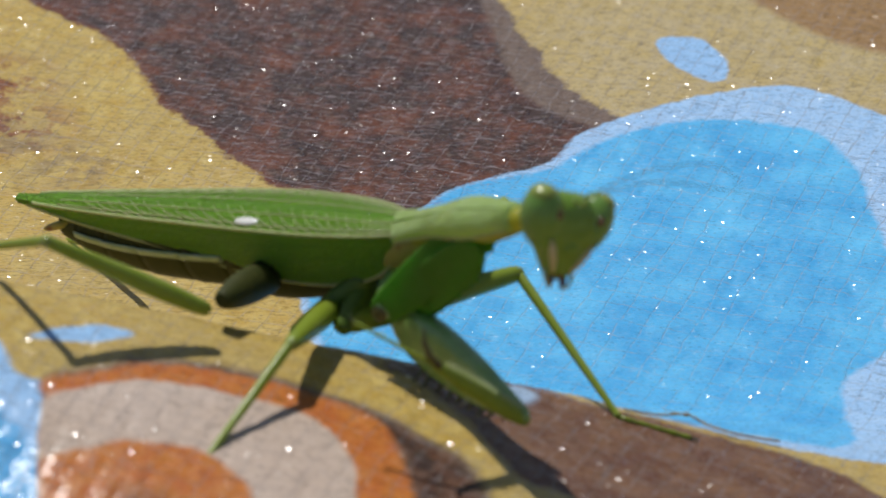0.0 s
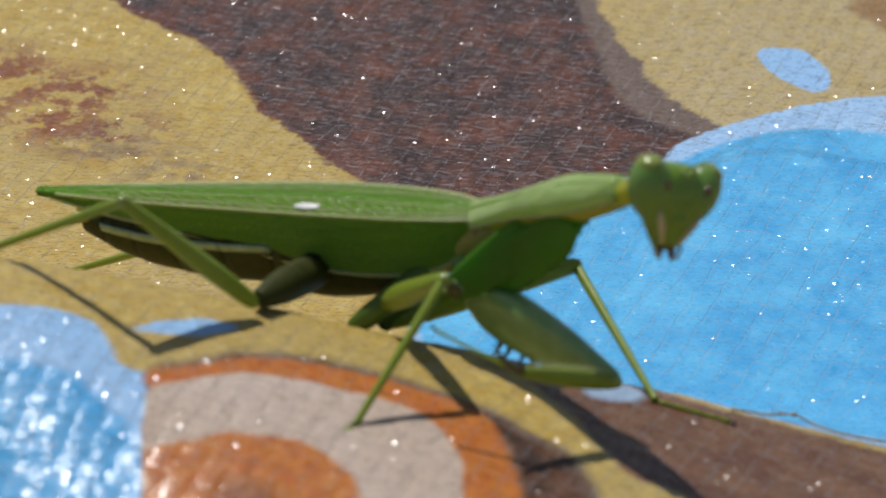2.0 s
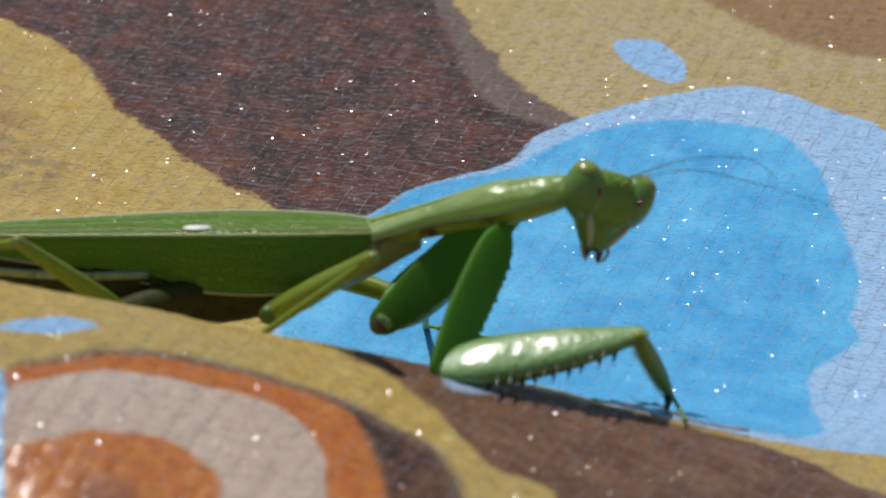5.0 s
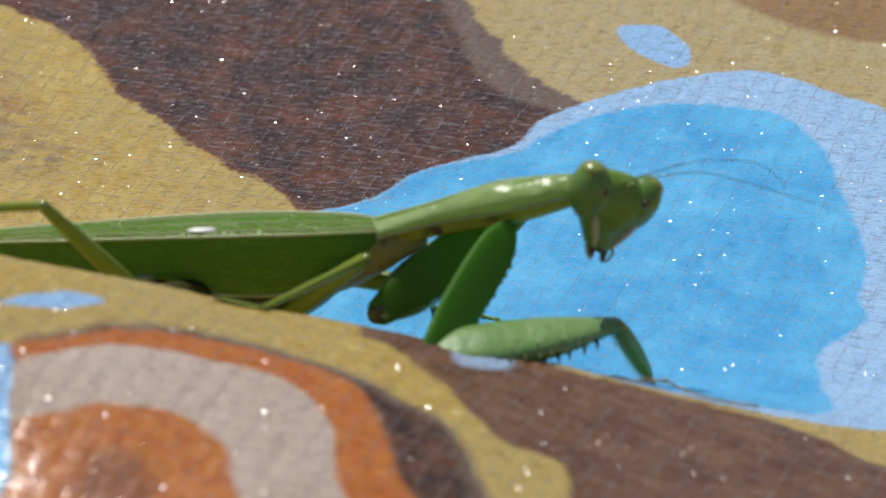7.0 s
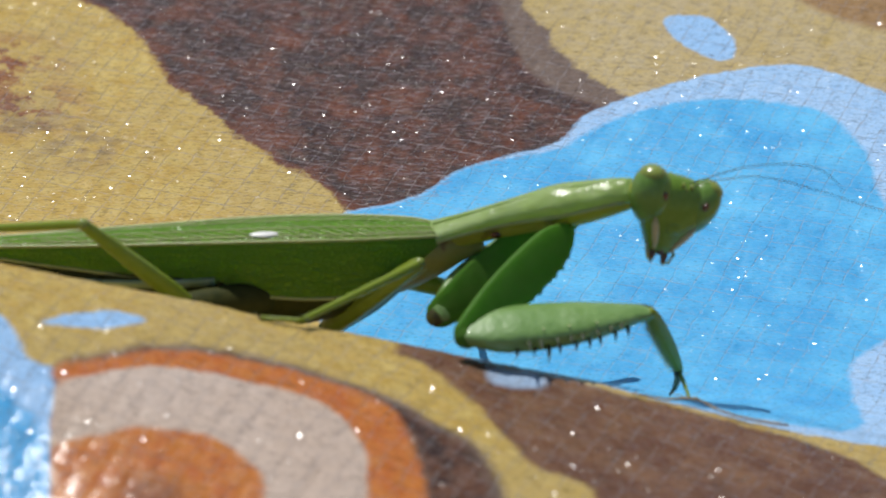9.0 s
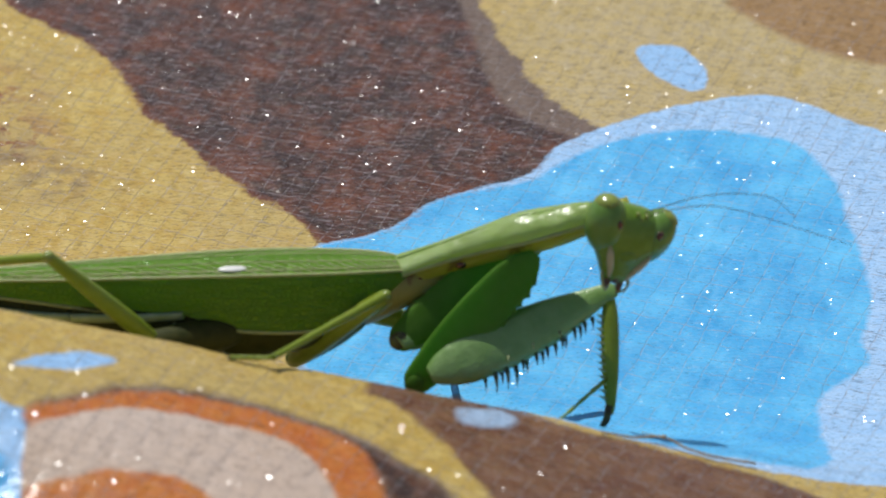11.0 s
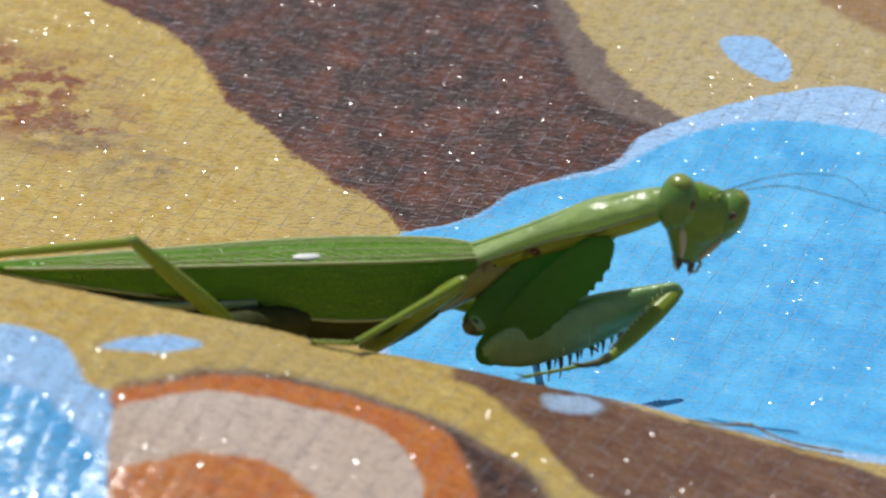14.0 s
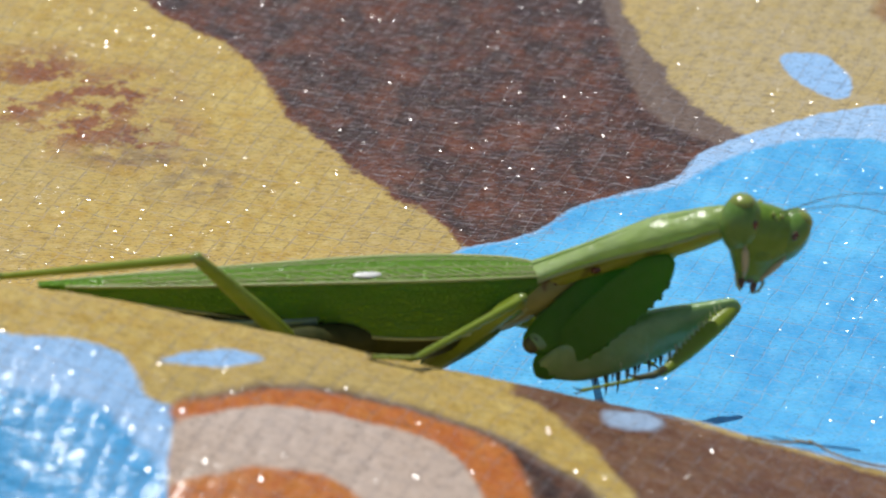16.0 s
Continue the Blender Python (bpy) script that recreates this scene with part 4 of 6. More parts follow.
# ---- movement ----
def motions():
    """The mantis walks down off the fold, reaches out with a foreleg and draws it in again."""
    walk(PART["body"], [
        (0, mm(-3.1, -18.0, 30.3, 21.4, -10.2, -36.3)), (0.5, mm(-5.3, -18.0, 30.0, 19.2, -7.4, -35.2)), (1, mm(-5.5, -18.0, 29.9, 18.4, -6.4, -34.7)),
        (1.5, mm(-6.5, -18.0, 31.4, 14.0, -7.7, -27.5)), (2, mm(-6.3, -16.0, 30.3, 10.5, -7.1, -26.5)), (2.5, mm(-4.1, -11.0, 31.1, 5.5, -6.0, -14.0)),
        (2.7, mm(-4.2, -8.0, 29.3, 1.4, -6.6, -11.7)), (3, mm(-5.2, -5.0, 28.9, 0.6, -7.4, -5.1)), (3.3, mm(-5.9, -3.5, 27.3, 0.7, -6.9, -5.5)),
        (3.5, mm(-4.9, -2.0, 25.7, 0.2, -4.5, -3.1)), (3.8, mm(-1.2, -0.8, 22.9, 0.0, -0.8, -1.5)), (4, mm(-1.9, 0.0, 21.7, 0.0, -0.7, -3.3)),
        (4.5, mm(-2.4, 0.0, 21.7, 0.1, -0.8, -4.0)), (7, mm(-2.6, 0.0, 19.0, 0.3, -2.8, -5.2)), (7.5, mm(-2.5, 0.0, 19.5, 0.2, -2.4, -4.3)),
        (8, mm(-1.9, 0.0, 20.2, 0.0, -1.3, -0.8)), (8.5, mm(-0.5, 0.0, 20.1, -0.0, -0.3, 2.1)), (9, mm(-0.6, 0.0, 20.1, -0.0, -0.2, 2.4)),
        (9.5, mm(-0.4, 0.0, 20.5, 0.2, 1.5, 6.4)), (12, mm(-1.6, 0.0, 20.6, 0.2, 1.7, 6.5)), (12.5, mm(-1.6, 0.0, 20.7, 0.2, 1.6, 6.6)),
        (13, mm(-1.7, 0.0, 20.5, 0.2, 1.5, 6.5)), (13.5, mm(-2.0, 0.0, 20.5, 0.2, 1.4, 6.5)), (14, mm(-2.4, 0.0, 20.4, 0.2, 1.3, 6.5)),
        (14.5, mm(-2.5, 0.0, 20.3, 0.1, 1.3, 6.5)), (15, mm(-2.4, 0.0, 20.3, 0.1, 1.1, 6.4)), (15.5, mm(-2.5, 0.0, 20.3, 0.1, 1.1, 6.5)),
        (16, mm(-2.4, 0.0, 20.1, 0.1, 1.0, 6.5)),
    ])
    walk(PART["pro"], [
        (0, mm(0.0, 0.0, 0.0, 18.5, -19.2, -13.5)), (0.5, mm(0.0, 0.0, 0.0, 18.1, -19.8, -12.1)), (1, mm(0.0, 0.0, 0.0, 16.7, -19.7, -9.6)),
        (1.5, mm(0.0, 0.0, 0.0, 16.7, -20.4, -12.3)), (2, mm(0.0, 0.0, 0.0, 19.0, -19.7, -15.7)), (2.5, mm(0.0, 0.0, 0.0, 10.1, -12.0, -14.6)),
        (2.7, mm(0.0, 0.0, 0.0, 8.2, -7.7, -4.6)), (3, mm(0.0, 0.0, 0.0, 8.6, -10.6, -8.9)), (3.3, mm(0.0, 0.0, 0.0, 8.2, -12.6, -4.4)),
        (3.5, mm(0.0, 0.0, 0.0, 9.2, -13.6, -10.0)), (3.8, mm(0.0, 0.0, 0.0, 8.4, -14.8, -7.7)), (4, mm(0.0, 0.0, 0.0, 9.4, -15.4, -9.5)),
        (4.5, mm(0.0, 0.0, 0.0, 11.1, -17.9, -12.2)), (7, mm(0.0, 0.0, 0.0, 10.9, -16.0, -12.2)), (7.5, mm(0.0, 0.0, 0.0, 10.8, -16.2, -12.4)),
        (8, mm(0.0, 0.0, 0.0, 10.4, -17.2, -13.6)), (8.5, mm(0.0, 0.0, 0.0, 10.3, -18.3, -15.5)), (9, mm(0.0, 0.0, 0.0, 10.3, -18.5, -15.9)),
        (9.5, mm(0.0, 0.0, 0.0, 10.4, -20.0, -19.1)), (12, mm(0.0, 0.0, 0.0, 9.7, -23.0, -15.9)), (12.5, mm(0.0, 0.0, 0.0, 9.7, -23.0, -15.9)),
        (13, mm(0.0, 0.0, 0.0, 9.9, -23.1, -16.5)), (13.5, mm(0.0, 0.0, 0.0, 10.0, -23.1, -16.5)), (14, mm(0.0, 0.0, 0.0, 10.1, -23.1, -16.7)),
        (14.5, mm(0.0, 0.0, 0.0, 10.0, -23.1, -16.6)), (15, mm(0.0, 0.0, 0.0, 10.1, -23.2, -16.8)), (15.5, mm(0.0, 0.0, 0.0, 10.0, -23.1, -16.7)),
        (16, mm(0.0, 0.0, 0.0, 10.1, -23.2, -16.8)),
    ])
    walk(PART["head"], [
        (0, mm(25.6, -4.6, 6.1, -44.1, -3.3, -16.3)), (0.5, mm(25.7, -4.1, 6.4, -40.5, -9.5, -12.9)), (1, mm(25.6, -3.5, 6.3, -39.4, -10.5, -13.2)),
        (1.5, mm(25.4, -4.5, 7.0, -35.5, -8.0, -22.9)), (2, mm(25.6, -5.8, 7.0, -31.8, -5.9, -25.1)), (2.5, mm(24.3, -6.9, 3.5, -29.6, 5.0, -45.5)),
        (2.7, mm(25.7, -3.3, 1.8, -27.1, 5.2, -47.5)), (3, mm(25.2, -5.0, 2.4, -26.6, 6.7, -55.1)), (3.3, mm(25.3, -3.6, 3.9, -29.4, -0.9, -54.2)),
        (3.5, mm(24.8, -5.8, 4.1, -27.1, -3.0, -56.2)), (3.8, mm(25.1, -5.0, 4.8, -24.1, -3.8, -59.7)), (4, mm(24.8, -5.6, 5.4, -24.1, -4.5, -57.4)),
        (4.5, mm(24.6, -6.5, 5.9, -24.3, -5.0, -56.1)), (7, mm(24.8, -6.0, 4.8, -25.9, -0.9, -56.1)), (7.5, mm(24.9, -6.1, 5.2, -25.9, -1.5, -57.2)),
        (8, mm(24.7, -6.8, 5.4, -25.3, -3.5, -60.8)), (8.5, mm(24.5, -7.7, 5.8, -24.5, -4.8, -64.0)), (9, mm(24.4, -7.8, 6.0, -24.3, -4.9, -64.4)),
        (9.5, mm(23.8, -9.2, 6.8, -22.9, -6.2, -68.5)), (12, mm(22.7, -8.1, 7.3, -23.2, -6.5, -68.8)), (12.5, mm(22.6, -8.0, 7.4, -23.2, -6.6, -68.8)),
        (13, mm(22.5, -8.2, 7.4, -23.1, -6.2, -68.6)), (13.5, mm(22.5, -8.2, 7.6, -23.1, -6.2, -68.5)), (14, mm(22.5, -8.3, 7.8, -23.1, -6.1, -68.5)),
        (14.5, mm(22.6, -8.3, 7.6, -23.1, -6.1, -68.5)), (15, mm(22.5, -8.4, 7.6, -23.1, -6.0, -68.4)), (15.5, mm(22.8, -8.3, 7.8, -23.1, -6.1, -68.4)),
        (16, mm(22.7, -8.4, 7.7, -23.2, -6.1, -68.4)),
    ])
    walk(PART["coxa_n"], [
        (0, mm(14.3, -5.1, 2.9, -168.7, 34.3, 179.9)), (0.5, mm(14.4, -4.7, 3.1, -164.6, 33.8, -175.4)), (1, mm(14.6, -4.1, 3.1, -163.6, 33.0, -177.3)),
        (1.5, mm(14.3, -4.8, 3.3, -166.7, 33.3, 175.7)), (2, mm(14.1, -5.6, 3.0, -172.1, 33.9, 169.8)), (2.5, mm(14.3, -5.7, 1.2, -165.1, 34.7, 178.9)),
        (2.7, mm(15.1, -3.2, 0.2, -168.8, 35.7, 177.7)), (3, mm(14.8, -4.3, 0.9, -169.3, 34.4, 169.0)), (3.3, mm(15.1, -3.1, 1.5, -155.8, 27.8, -127.0)),
        (3.5, mm(14.7, -4.5, 1.7, -152.6, 36.1, -115.6)), (3.8, mm(14.8, -4.0, 2.1, -150.3, 35.8, -113.0)), (4, mm(14.6, -4.4, 2.2, -152.0, 32.6, -110.2)),
        (4.5, mm(14.3, -5.0, 2.8, -151.2, 33.2, -111.9)), (7, mm(14.4, -5.0, 2.3, -154.2, 26.3, -117.6)), (7.5, mm(14.4, -5.1, 2.3, -154.1, 24.4, -118.9)),
        (8, mm(14.2, -5.4, 2.6, -153.7, 24.3, -123.6)), (8.5, mm(14.0, -5.8, 2.9, -153.6, 19.1, -131.8)), (9, mm(14.0, -5.9, 2.9, -153.4, 18.8, -131.8)),
        (9.5, mm(13.5, -6.7, 3.4, -152.1, 20.6, -135.7)), (12, mm(13.7, -5.9, 4.1, -169.5, 58.0, 169.3)), (12.5, mm(13.7, -5.9, 4.1, -163.3, 58.9, 177.4)),
        (13, mm(13.6, -6.0, 4.2, -164.5, 59.1, 176.0)), (13.5, mm(13.6, -6.0, 4.2, -162.5, 54.2, 176.8)), (14, mm(13.6, -6.0, 4.2, -163.5, 47.3, 172.5)),
        (14.5, mm(13.6, -6.0, 4.2, -163.9, 45.7, 171.2)), (15, mm(13.6, -6.1, 4.2, -163.6, 44.9, 171.4)), (15.5, mm(13.6, -6.0, 4.2, -165.4, 45.8, 169.0)),
        (16, mm(13.6, -6.1, 4.2, -164.1, 45.7, 170.9)),
    ])
    walk(PART["fem_n"], [
        (0, mm(-1.1, -5.0, -7.7, -25.6, 13.3, -22.7)), (0.5, mm(-1.1, -5.9, -7.3, -21.8, 9.2, -16.5)), (1, mm(-1.1, -4.9, -7.1, -20.6, 9.8, -16.7)),
        (1.5, mm(-1.3, -3.6, -7.0, -19.1, 6.0, -16.5)), (2, mm(-1.2, -2.9, -7.4, -14.4, 11.8, -22.4)), (2.5, mm(-1.1, -5.4, -9.4, -48.5, 10.5, -24.7)),
        (2.7, mm(-0.1, -2.6, -10.7, -71.2, 9.5, -32.7)), (3, mm(-0.3, -1.3, -9.6, -69.2, 2.3, -32.2)), (3.3, mm(5.1, -16.3, -7.3, -65.6, -8.9, 9.1)),
        (3.5, mm(8.1, -18.2, -9.3, -67.0, -13.2, 6.9)), (3.8, mm(8.9, -17.9, -8.9, -65.9, -9.3, 1.6)), (4, mm(9.2, -19.2, -7.9, -65.7, -8.0, 3.0)),
        (4.5, mm(8.5, -19.5, -7.5, -65.8, -8.1, 4.0)), (7, mm(6.7, -19.9, -6.0, -69.9, 3.9, 28.2)), (7.5, mm(6.2, -20.0, -5.4, -69.6, 4.1, 25.0)),
        (8, mm(4.8, -19.6, -5.1, -70.3, 3.3, 24.9)), (8.5, mm(2.2, -19.0, -3.2, -71.9, 3.7, 20.3)), (9, mm(2.2, -19.1, -3.1, -71.9, 4.1, 20.4)),
        (9.5, mm(1.0, -18.9, -3.2, -72.5, 2.3, 16.3)), (12, mm(3.9, -4.0, -11.7, -18.2, -30.6, 6.1)), (12.5, mm(4.0, -5.4, -11.9, -18.3, -31.1, 6.3)),
        (13, mm(4.0, -5.3, -11.9, -17.9, -29.9, 5.5)), (13.5, mm(2.7, -5.4, -11.0, -13.2, -25.3, 2.6)), (14, mm(1.0, -4.4, -9.6, -8.6, -18.8, -0.8)),
        (14.5, mm(0.7, -4.0, -9.2, -8.1, -17.6, -1.5)), (15, mm(0.5, -4.1, -9.0, -7.7, -17.4, -1.5)), (15.5, mm(0.8, -3.5, -9.2, -8.4, -17.3, -1.5)),
        (16, mm(0.7, -4.0, -9.2, -8.1, -18.1, -1.2)),
    ])
    walk(PART["tib_n"], [
        (0, mm(18.2, -13.1, -12.6, -166.2, -60.3, -138.1)), (0.5, mm(19.3, -11.9, -10.7, -165.5, -52.7, -136.6)), (1, mm(19.2, -11.0, -10.7, -165.0, -51.5, -136.6)),
        (1.5, mm(19.2, -9.7, -9.2, -165.9, -26.8, -121.3)), (2, mm(18.3, -10.9, -11.8, -169.9, -29.7, -124.7)), (2.5, mm(18.1, -14.2, -13.3, -169.4, -23.9, -136.3)),
        (2.7, mm(17.7, -14.1, -14.3, -171.0, -20.6, -144.2)), (3, mm(17.9, -12.8, -10.5, -165.5, -9.4, -162.0)), (3.15, mm(22.0, -12.9, -7.2, -133.7, 18.0, -134.2)),
        (3.3, mm(26.1, -12.9, -4.0, -89.4, 22.0, -93.0)), (3.5, mm(28.9, -15.7, -4.4, -72.0, 16.6, -50.2)), (3.65, mm(29.5, -16.5, -4.9, -41.4, 49.5, -21.6)),
        (3.8, mm(30.1, -17.3, -5.4, 26.4, 52.6, 44.5)), (4, mm(30.5, -18.1, -4.9, 35.7, 52.3, 54.9)), (4.5, mm(29.7, -18.0, -4.5, 40.2, 53.0, 61.9)),
        (7, mm(25.6, -9.8, -7.5, 48.3, 49.8, 68.9)), (7.5, mm(25.6, -11.0, -6.9, 54.0, 47.2, 74.9)), (8, mm(24.3, -10.6, -6.3, 45.8, 49.1, 63.3)),
        (8.5, mm(22.3, -11.6, -4.6, 40.3, 54.2, 56.6)), (9, mm(22.3, -11.6, -4.6, 40.8, 54.6, 56.3)), (9.5, mm(21.6, -12.9, -4.1, 38.5, 53.3, 49.5)),
        (10.75, mm(22.0, -7.5, -2.4, -80.3, 72.3, -77.6)), (12, mm(22.3, -2.0, -0.7, -106.1, 27.0, -112.6)), (12.5, mm(22.3, -3.4, -0.8, -119.3, 30.1, -129.1)),
        (13, mm(22.5, -3.5, -1.2, -117.3, 33.0, -131.3)), (13.5, mm(22.1, -4.5, -1.8, -120.8, 27.3, -133.0)), (14, mm(21.4, -4.7, -2.7, -127.0, 23.3, -140.8)),
        (14.5, mm(21.2, -4.5, -2.7, -128.1, 22.2, -142.7)), (15, mm(21.0, -4.6, -2.6, -127.9, 22.3, -142.4)), (15.5, mm(21.3, -4.1, -2.8, -127.4, 22.1, -142.1)),
        (16, mm(21.1, -4.4, -2.5, -127.1, 21.6, -141.6)),
    ])
    walk(PART["tar_n"], [
        (0, mm(13.8, -17.1, -2.2, -154.0, -41.9, -169.3)), (0.5, mm(14.0, -16.9, -1.2, -163.9, -24.5, -153.0)), (1, mm(13.8, -16.1, -1.4, -163.3, -25.4, -154.9)),
        (1.5, mm(13.6, -18.8, -3.8, -165.0, -27.8, -164.4)), (2, mm(12.3, -19.5, -5.8, -165.1, -34.5, -170.1)), (2.5, mm(10.2, -21.8, -8.4, -170.9, -25.1, -176.2)),
        (2.7, mm(8.6, -20.6, -10.0, -173.3, -31.6, 179.2)), (3, mm(6.6, -16.4, -8.5, -175.4, -23.9, 177.4)), (3.3, mm(25.5, -24.0, -8.5, 177.0, 37.0, -179.0)),
        (3.4, mm(30.9, -24.2, -8.2, -150.4, 78.2, -128.3)), (3.5, mm(36.3, -24.5, -7.8, -42.7, 51.4, -3.6)), (3.65, mm(35.8, -18.3, -11.4, -68.8, 28.3, -50.7)),
        (3.8, mm(35.3, -12.2, -14.9, -70.4, -1.9, -81.0)), (4, mm(34.7, -12.1, -14.4, -69.8, -5.7, -78.3)), (4.5, mm(33.1, -11.6, -14.1, -72.9, -5.7, -79.9)),
        (7, mm(28.4, -2.6, -16.7, -71.7, -6.6, -75.3)), (7.5, mm(27.7, -3.1, -15.7, -73.3, -4.5, -78.0)), (8, mm(27.8, -3.6, -15.4, -74.3, -4.9, -82.8)),
        (8.5, mm(26.2, -5.7, -14.3, -74.2, -3.2, -86.2)), (9, mm(26.1, -5.8, -14.4, -74.2, -2.5, -86.6)), (9.5, mm(26.3, -7.4, -13.7, -72.4, -3.8, -90.5)),
        (10.75, mm(22.2, -9.7, -10.0, -78.8, 15.2, -129.8)), (12, mm(18.2, -11.9, -6.2, -97.4, 25.0, -175.0)), (12.5, mm(15.7, -11.4, -6.8, -97.7, 23.3, -175.8)),
        (13, mm(15.9, -11.1, -7.7, -98.7, 18.9, -178.3)), (13.5, mm(14.8, -12.3, -7.3, -98.9, 17.3, -179.1)), (14, mm(12.8, -11.7, -7.4, -99.6, 11.5, 178.3)),
        (14.5, mm(12.3, -11.2, -7.2, -99.5, 12.2, 178.6)), (15, mm(12.2, -11.4, -7.1, -99.6, 12.2, 178.6)), (15.5, mm(12.5, -10.9, -7.3, -99.5, 12.2, 178.6)),
        (16, mm(12.4, -11.3, -6.9, -99.6, 12.2, 178.6)),
    ])
    walk(PART["coxa_f"], [
        (0, mm(14.8, -0.9, 4.2, -157.8, 29.7, -157.9)), (0.5, mm(14.8, -0.5, 4.4, -153.2, 27.3, -150.8)), (1, mm(14.8, 0.1, 4.3, -154.3, 28.3, -154.9)),
        (1.5, mm(14.8, -0.6, 4.5, -155.7, 28.4, -159.9)), (2, mm(14.7, -1.5, 4.4, -160.9, 31.1, -166.5)), (2.5, mm(15.2, -1.4, 2.0, -154.5, 23.5, -163.3)),
        (2.7, mm(15.4, 1.2, 0.8, -159.4, 25.4, -168.5)), (3, mm(15.4, 0.0, 1.6, -154.0, 23.3, -160.9)), (3.3, mm(15.3, 1.2, 2.1, -151.4, 33.6, -155.1)),
        (3.5, mm(15.3, -0.2, 2.4, -150.0, 36.8, -156.2)), (3.8, mm(15.2, 0.4, 2.7, -148.2, 40.9, -156.6)), (4, mm(15.2, -0.1, 2.9, -152.0, 40.8, -160.8)),
        (4.5, mm(15.0, -0.7, 3.6, -149.7, 37.6, -156.4)), (7, mm(15.1, -0.8, 3.1, -155.9, 34.1, -165.9)), (7.5, mm(15.1, -0.8, 3.1, -154.5, 33.6, -164.3)),
        (8, mm(15.0, -1.1, 3.4, -151.0, 32.7, -161.8)), (8.5, mm(14.9, -1.6, 3.6, -150.3, 33.8, -163.8)), (9, mm(14.9, -1.7, 3.7, -150.2, 33.9, -164.2)),
        (9.5, mm(14.7, -2.5, 4.1, -149.3, 35.5, -167.3)), (12, mm(14.6, -1.6, 4.8, -151.0, 35.6, -170.4)), (12.5, mm(14.6, -1.6, 4.8, -150.8, 35.5, -170.1)),
        (13, mm(14.6, -1.8, 4.9, -152.1, 36.3, -172.2)), (13.5, mm(14.6, -1.8, 4.9, -152.1, 36.3, -172.1)), (14, mm(14.5, -1.8, 4.9, -152.4, 36.6, -172.7)),
        (14.5, mm(14.5, -1.8, 4.9, -152.3, 36.5, -172.4)), (15, mm(14.5, -1.8, 4.9, -152.7, 36.7, -172.9)), (15.5, mm(14.5, -1.8, 4.9, -152.3, 36.5, -172.5)),
        (16, mm(14.5, -1.8, 4.9, -152.6, 36.6, -172.8)),
    ])
    walk(PART["fem_f"], [
        (0, mm(-0.2, -7.0, -5.1, -35.7, 12.3, 93.2)), (0.5, mm(0.3, -8.6, -4.2, -38.9, 10.5, 92.8)), (1, mm(-0.1, -6.9, -4.6, -40.2, 9.6, 92.4)),
        (1.5, mm(-0.7, -6.2, -4.5, -41.3, 5.6, 85.2)), (2, mm(-0.8, -5.2, -5.3, -42.0, 1.7, 84.0)), (2.5, mm(-1.2, -6.4, -5.5, -43.6, -1.8, 72.0)),
        (2.7, mm(-1.2, -2.2, -7.2, -41.7, -5.8, 68.8)), (3, mm(-0.9, -5.6, -5.8, -41.4, -4.7, 63.2)), (3.3, mm(1.1, -5.3, -8.3, -41.3, -5.7, 62.3)),
        (3.5, mm(1.6, -6.3, -8.8, -40.4, -19.4, 48.3)), (3.8, mm(2.2, -5.2, -9.6, -43.0, -22.6, 47.8)), (4, mm(1.8, -4.7, -9.4, -42.0, -23.2, 45.8)),
        (4.5, mm(1.4, -6.6, -7.8, -42.7, -20.1, 48.1)), (7, mm(0.1, -4.5, -7.4, -39.7, -18.5, 41.8)), (7.5, mm(0.1, -5.0, -7.2, -40.3, -17.7, 42.5)),
        (8, mm(0.1, -6.0, -6.7, -41.9, -16.6, 42.7)), (8.5, mm(0.0, -5.9, -6.8, -42.7, -17.4, 40.4)), (9, mm(-0.0, -5.9, -6.7, -42.8, -17.4, 40.1)),
        (9.5, mm(-0.2, -5.8, -6.8, -43.9, -18.7, 36.6)), (12, mm(-0.4, -4.2, -6.1, -43.6, -19.0, 34.9)), (12.5, mm(-0.4, -4.2, -6.0, -43.6, -18.8, 34.8)),
        (13, mm(-0.4, -3.8, -6.2, -43.2, -19.8, 33.6)), (13.5, mm(-0.4, -3.8, -6.2, -43.1, -19.8, 33.6)), (14, mm(-0.4, -3.7, -6.3, -43.0, -20.1, 33.5)),
        (14.5, mm(-0.4, -3.8, -6.2, -43.0, -19.9, 33.7)), (15, mm(-0.4, -3.7, -6.3, -42.9, -20.1, 33.6)), (15.5, mm(-0.4, -3.8, -6.2, -43.0, -19.8, 33.8)),
        (16, mm(-0.4, -3.7, -6.3, -42.9, -20.1, 33.5)),
    ])
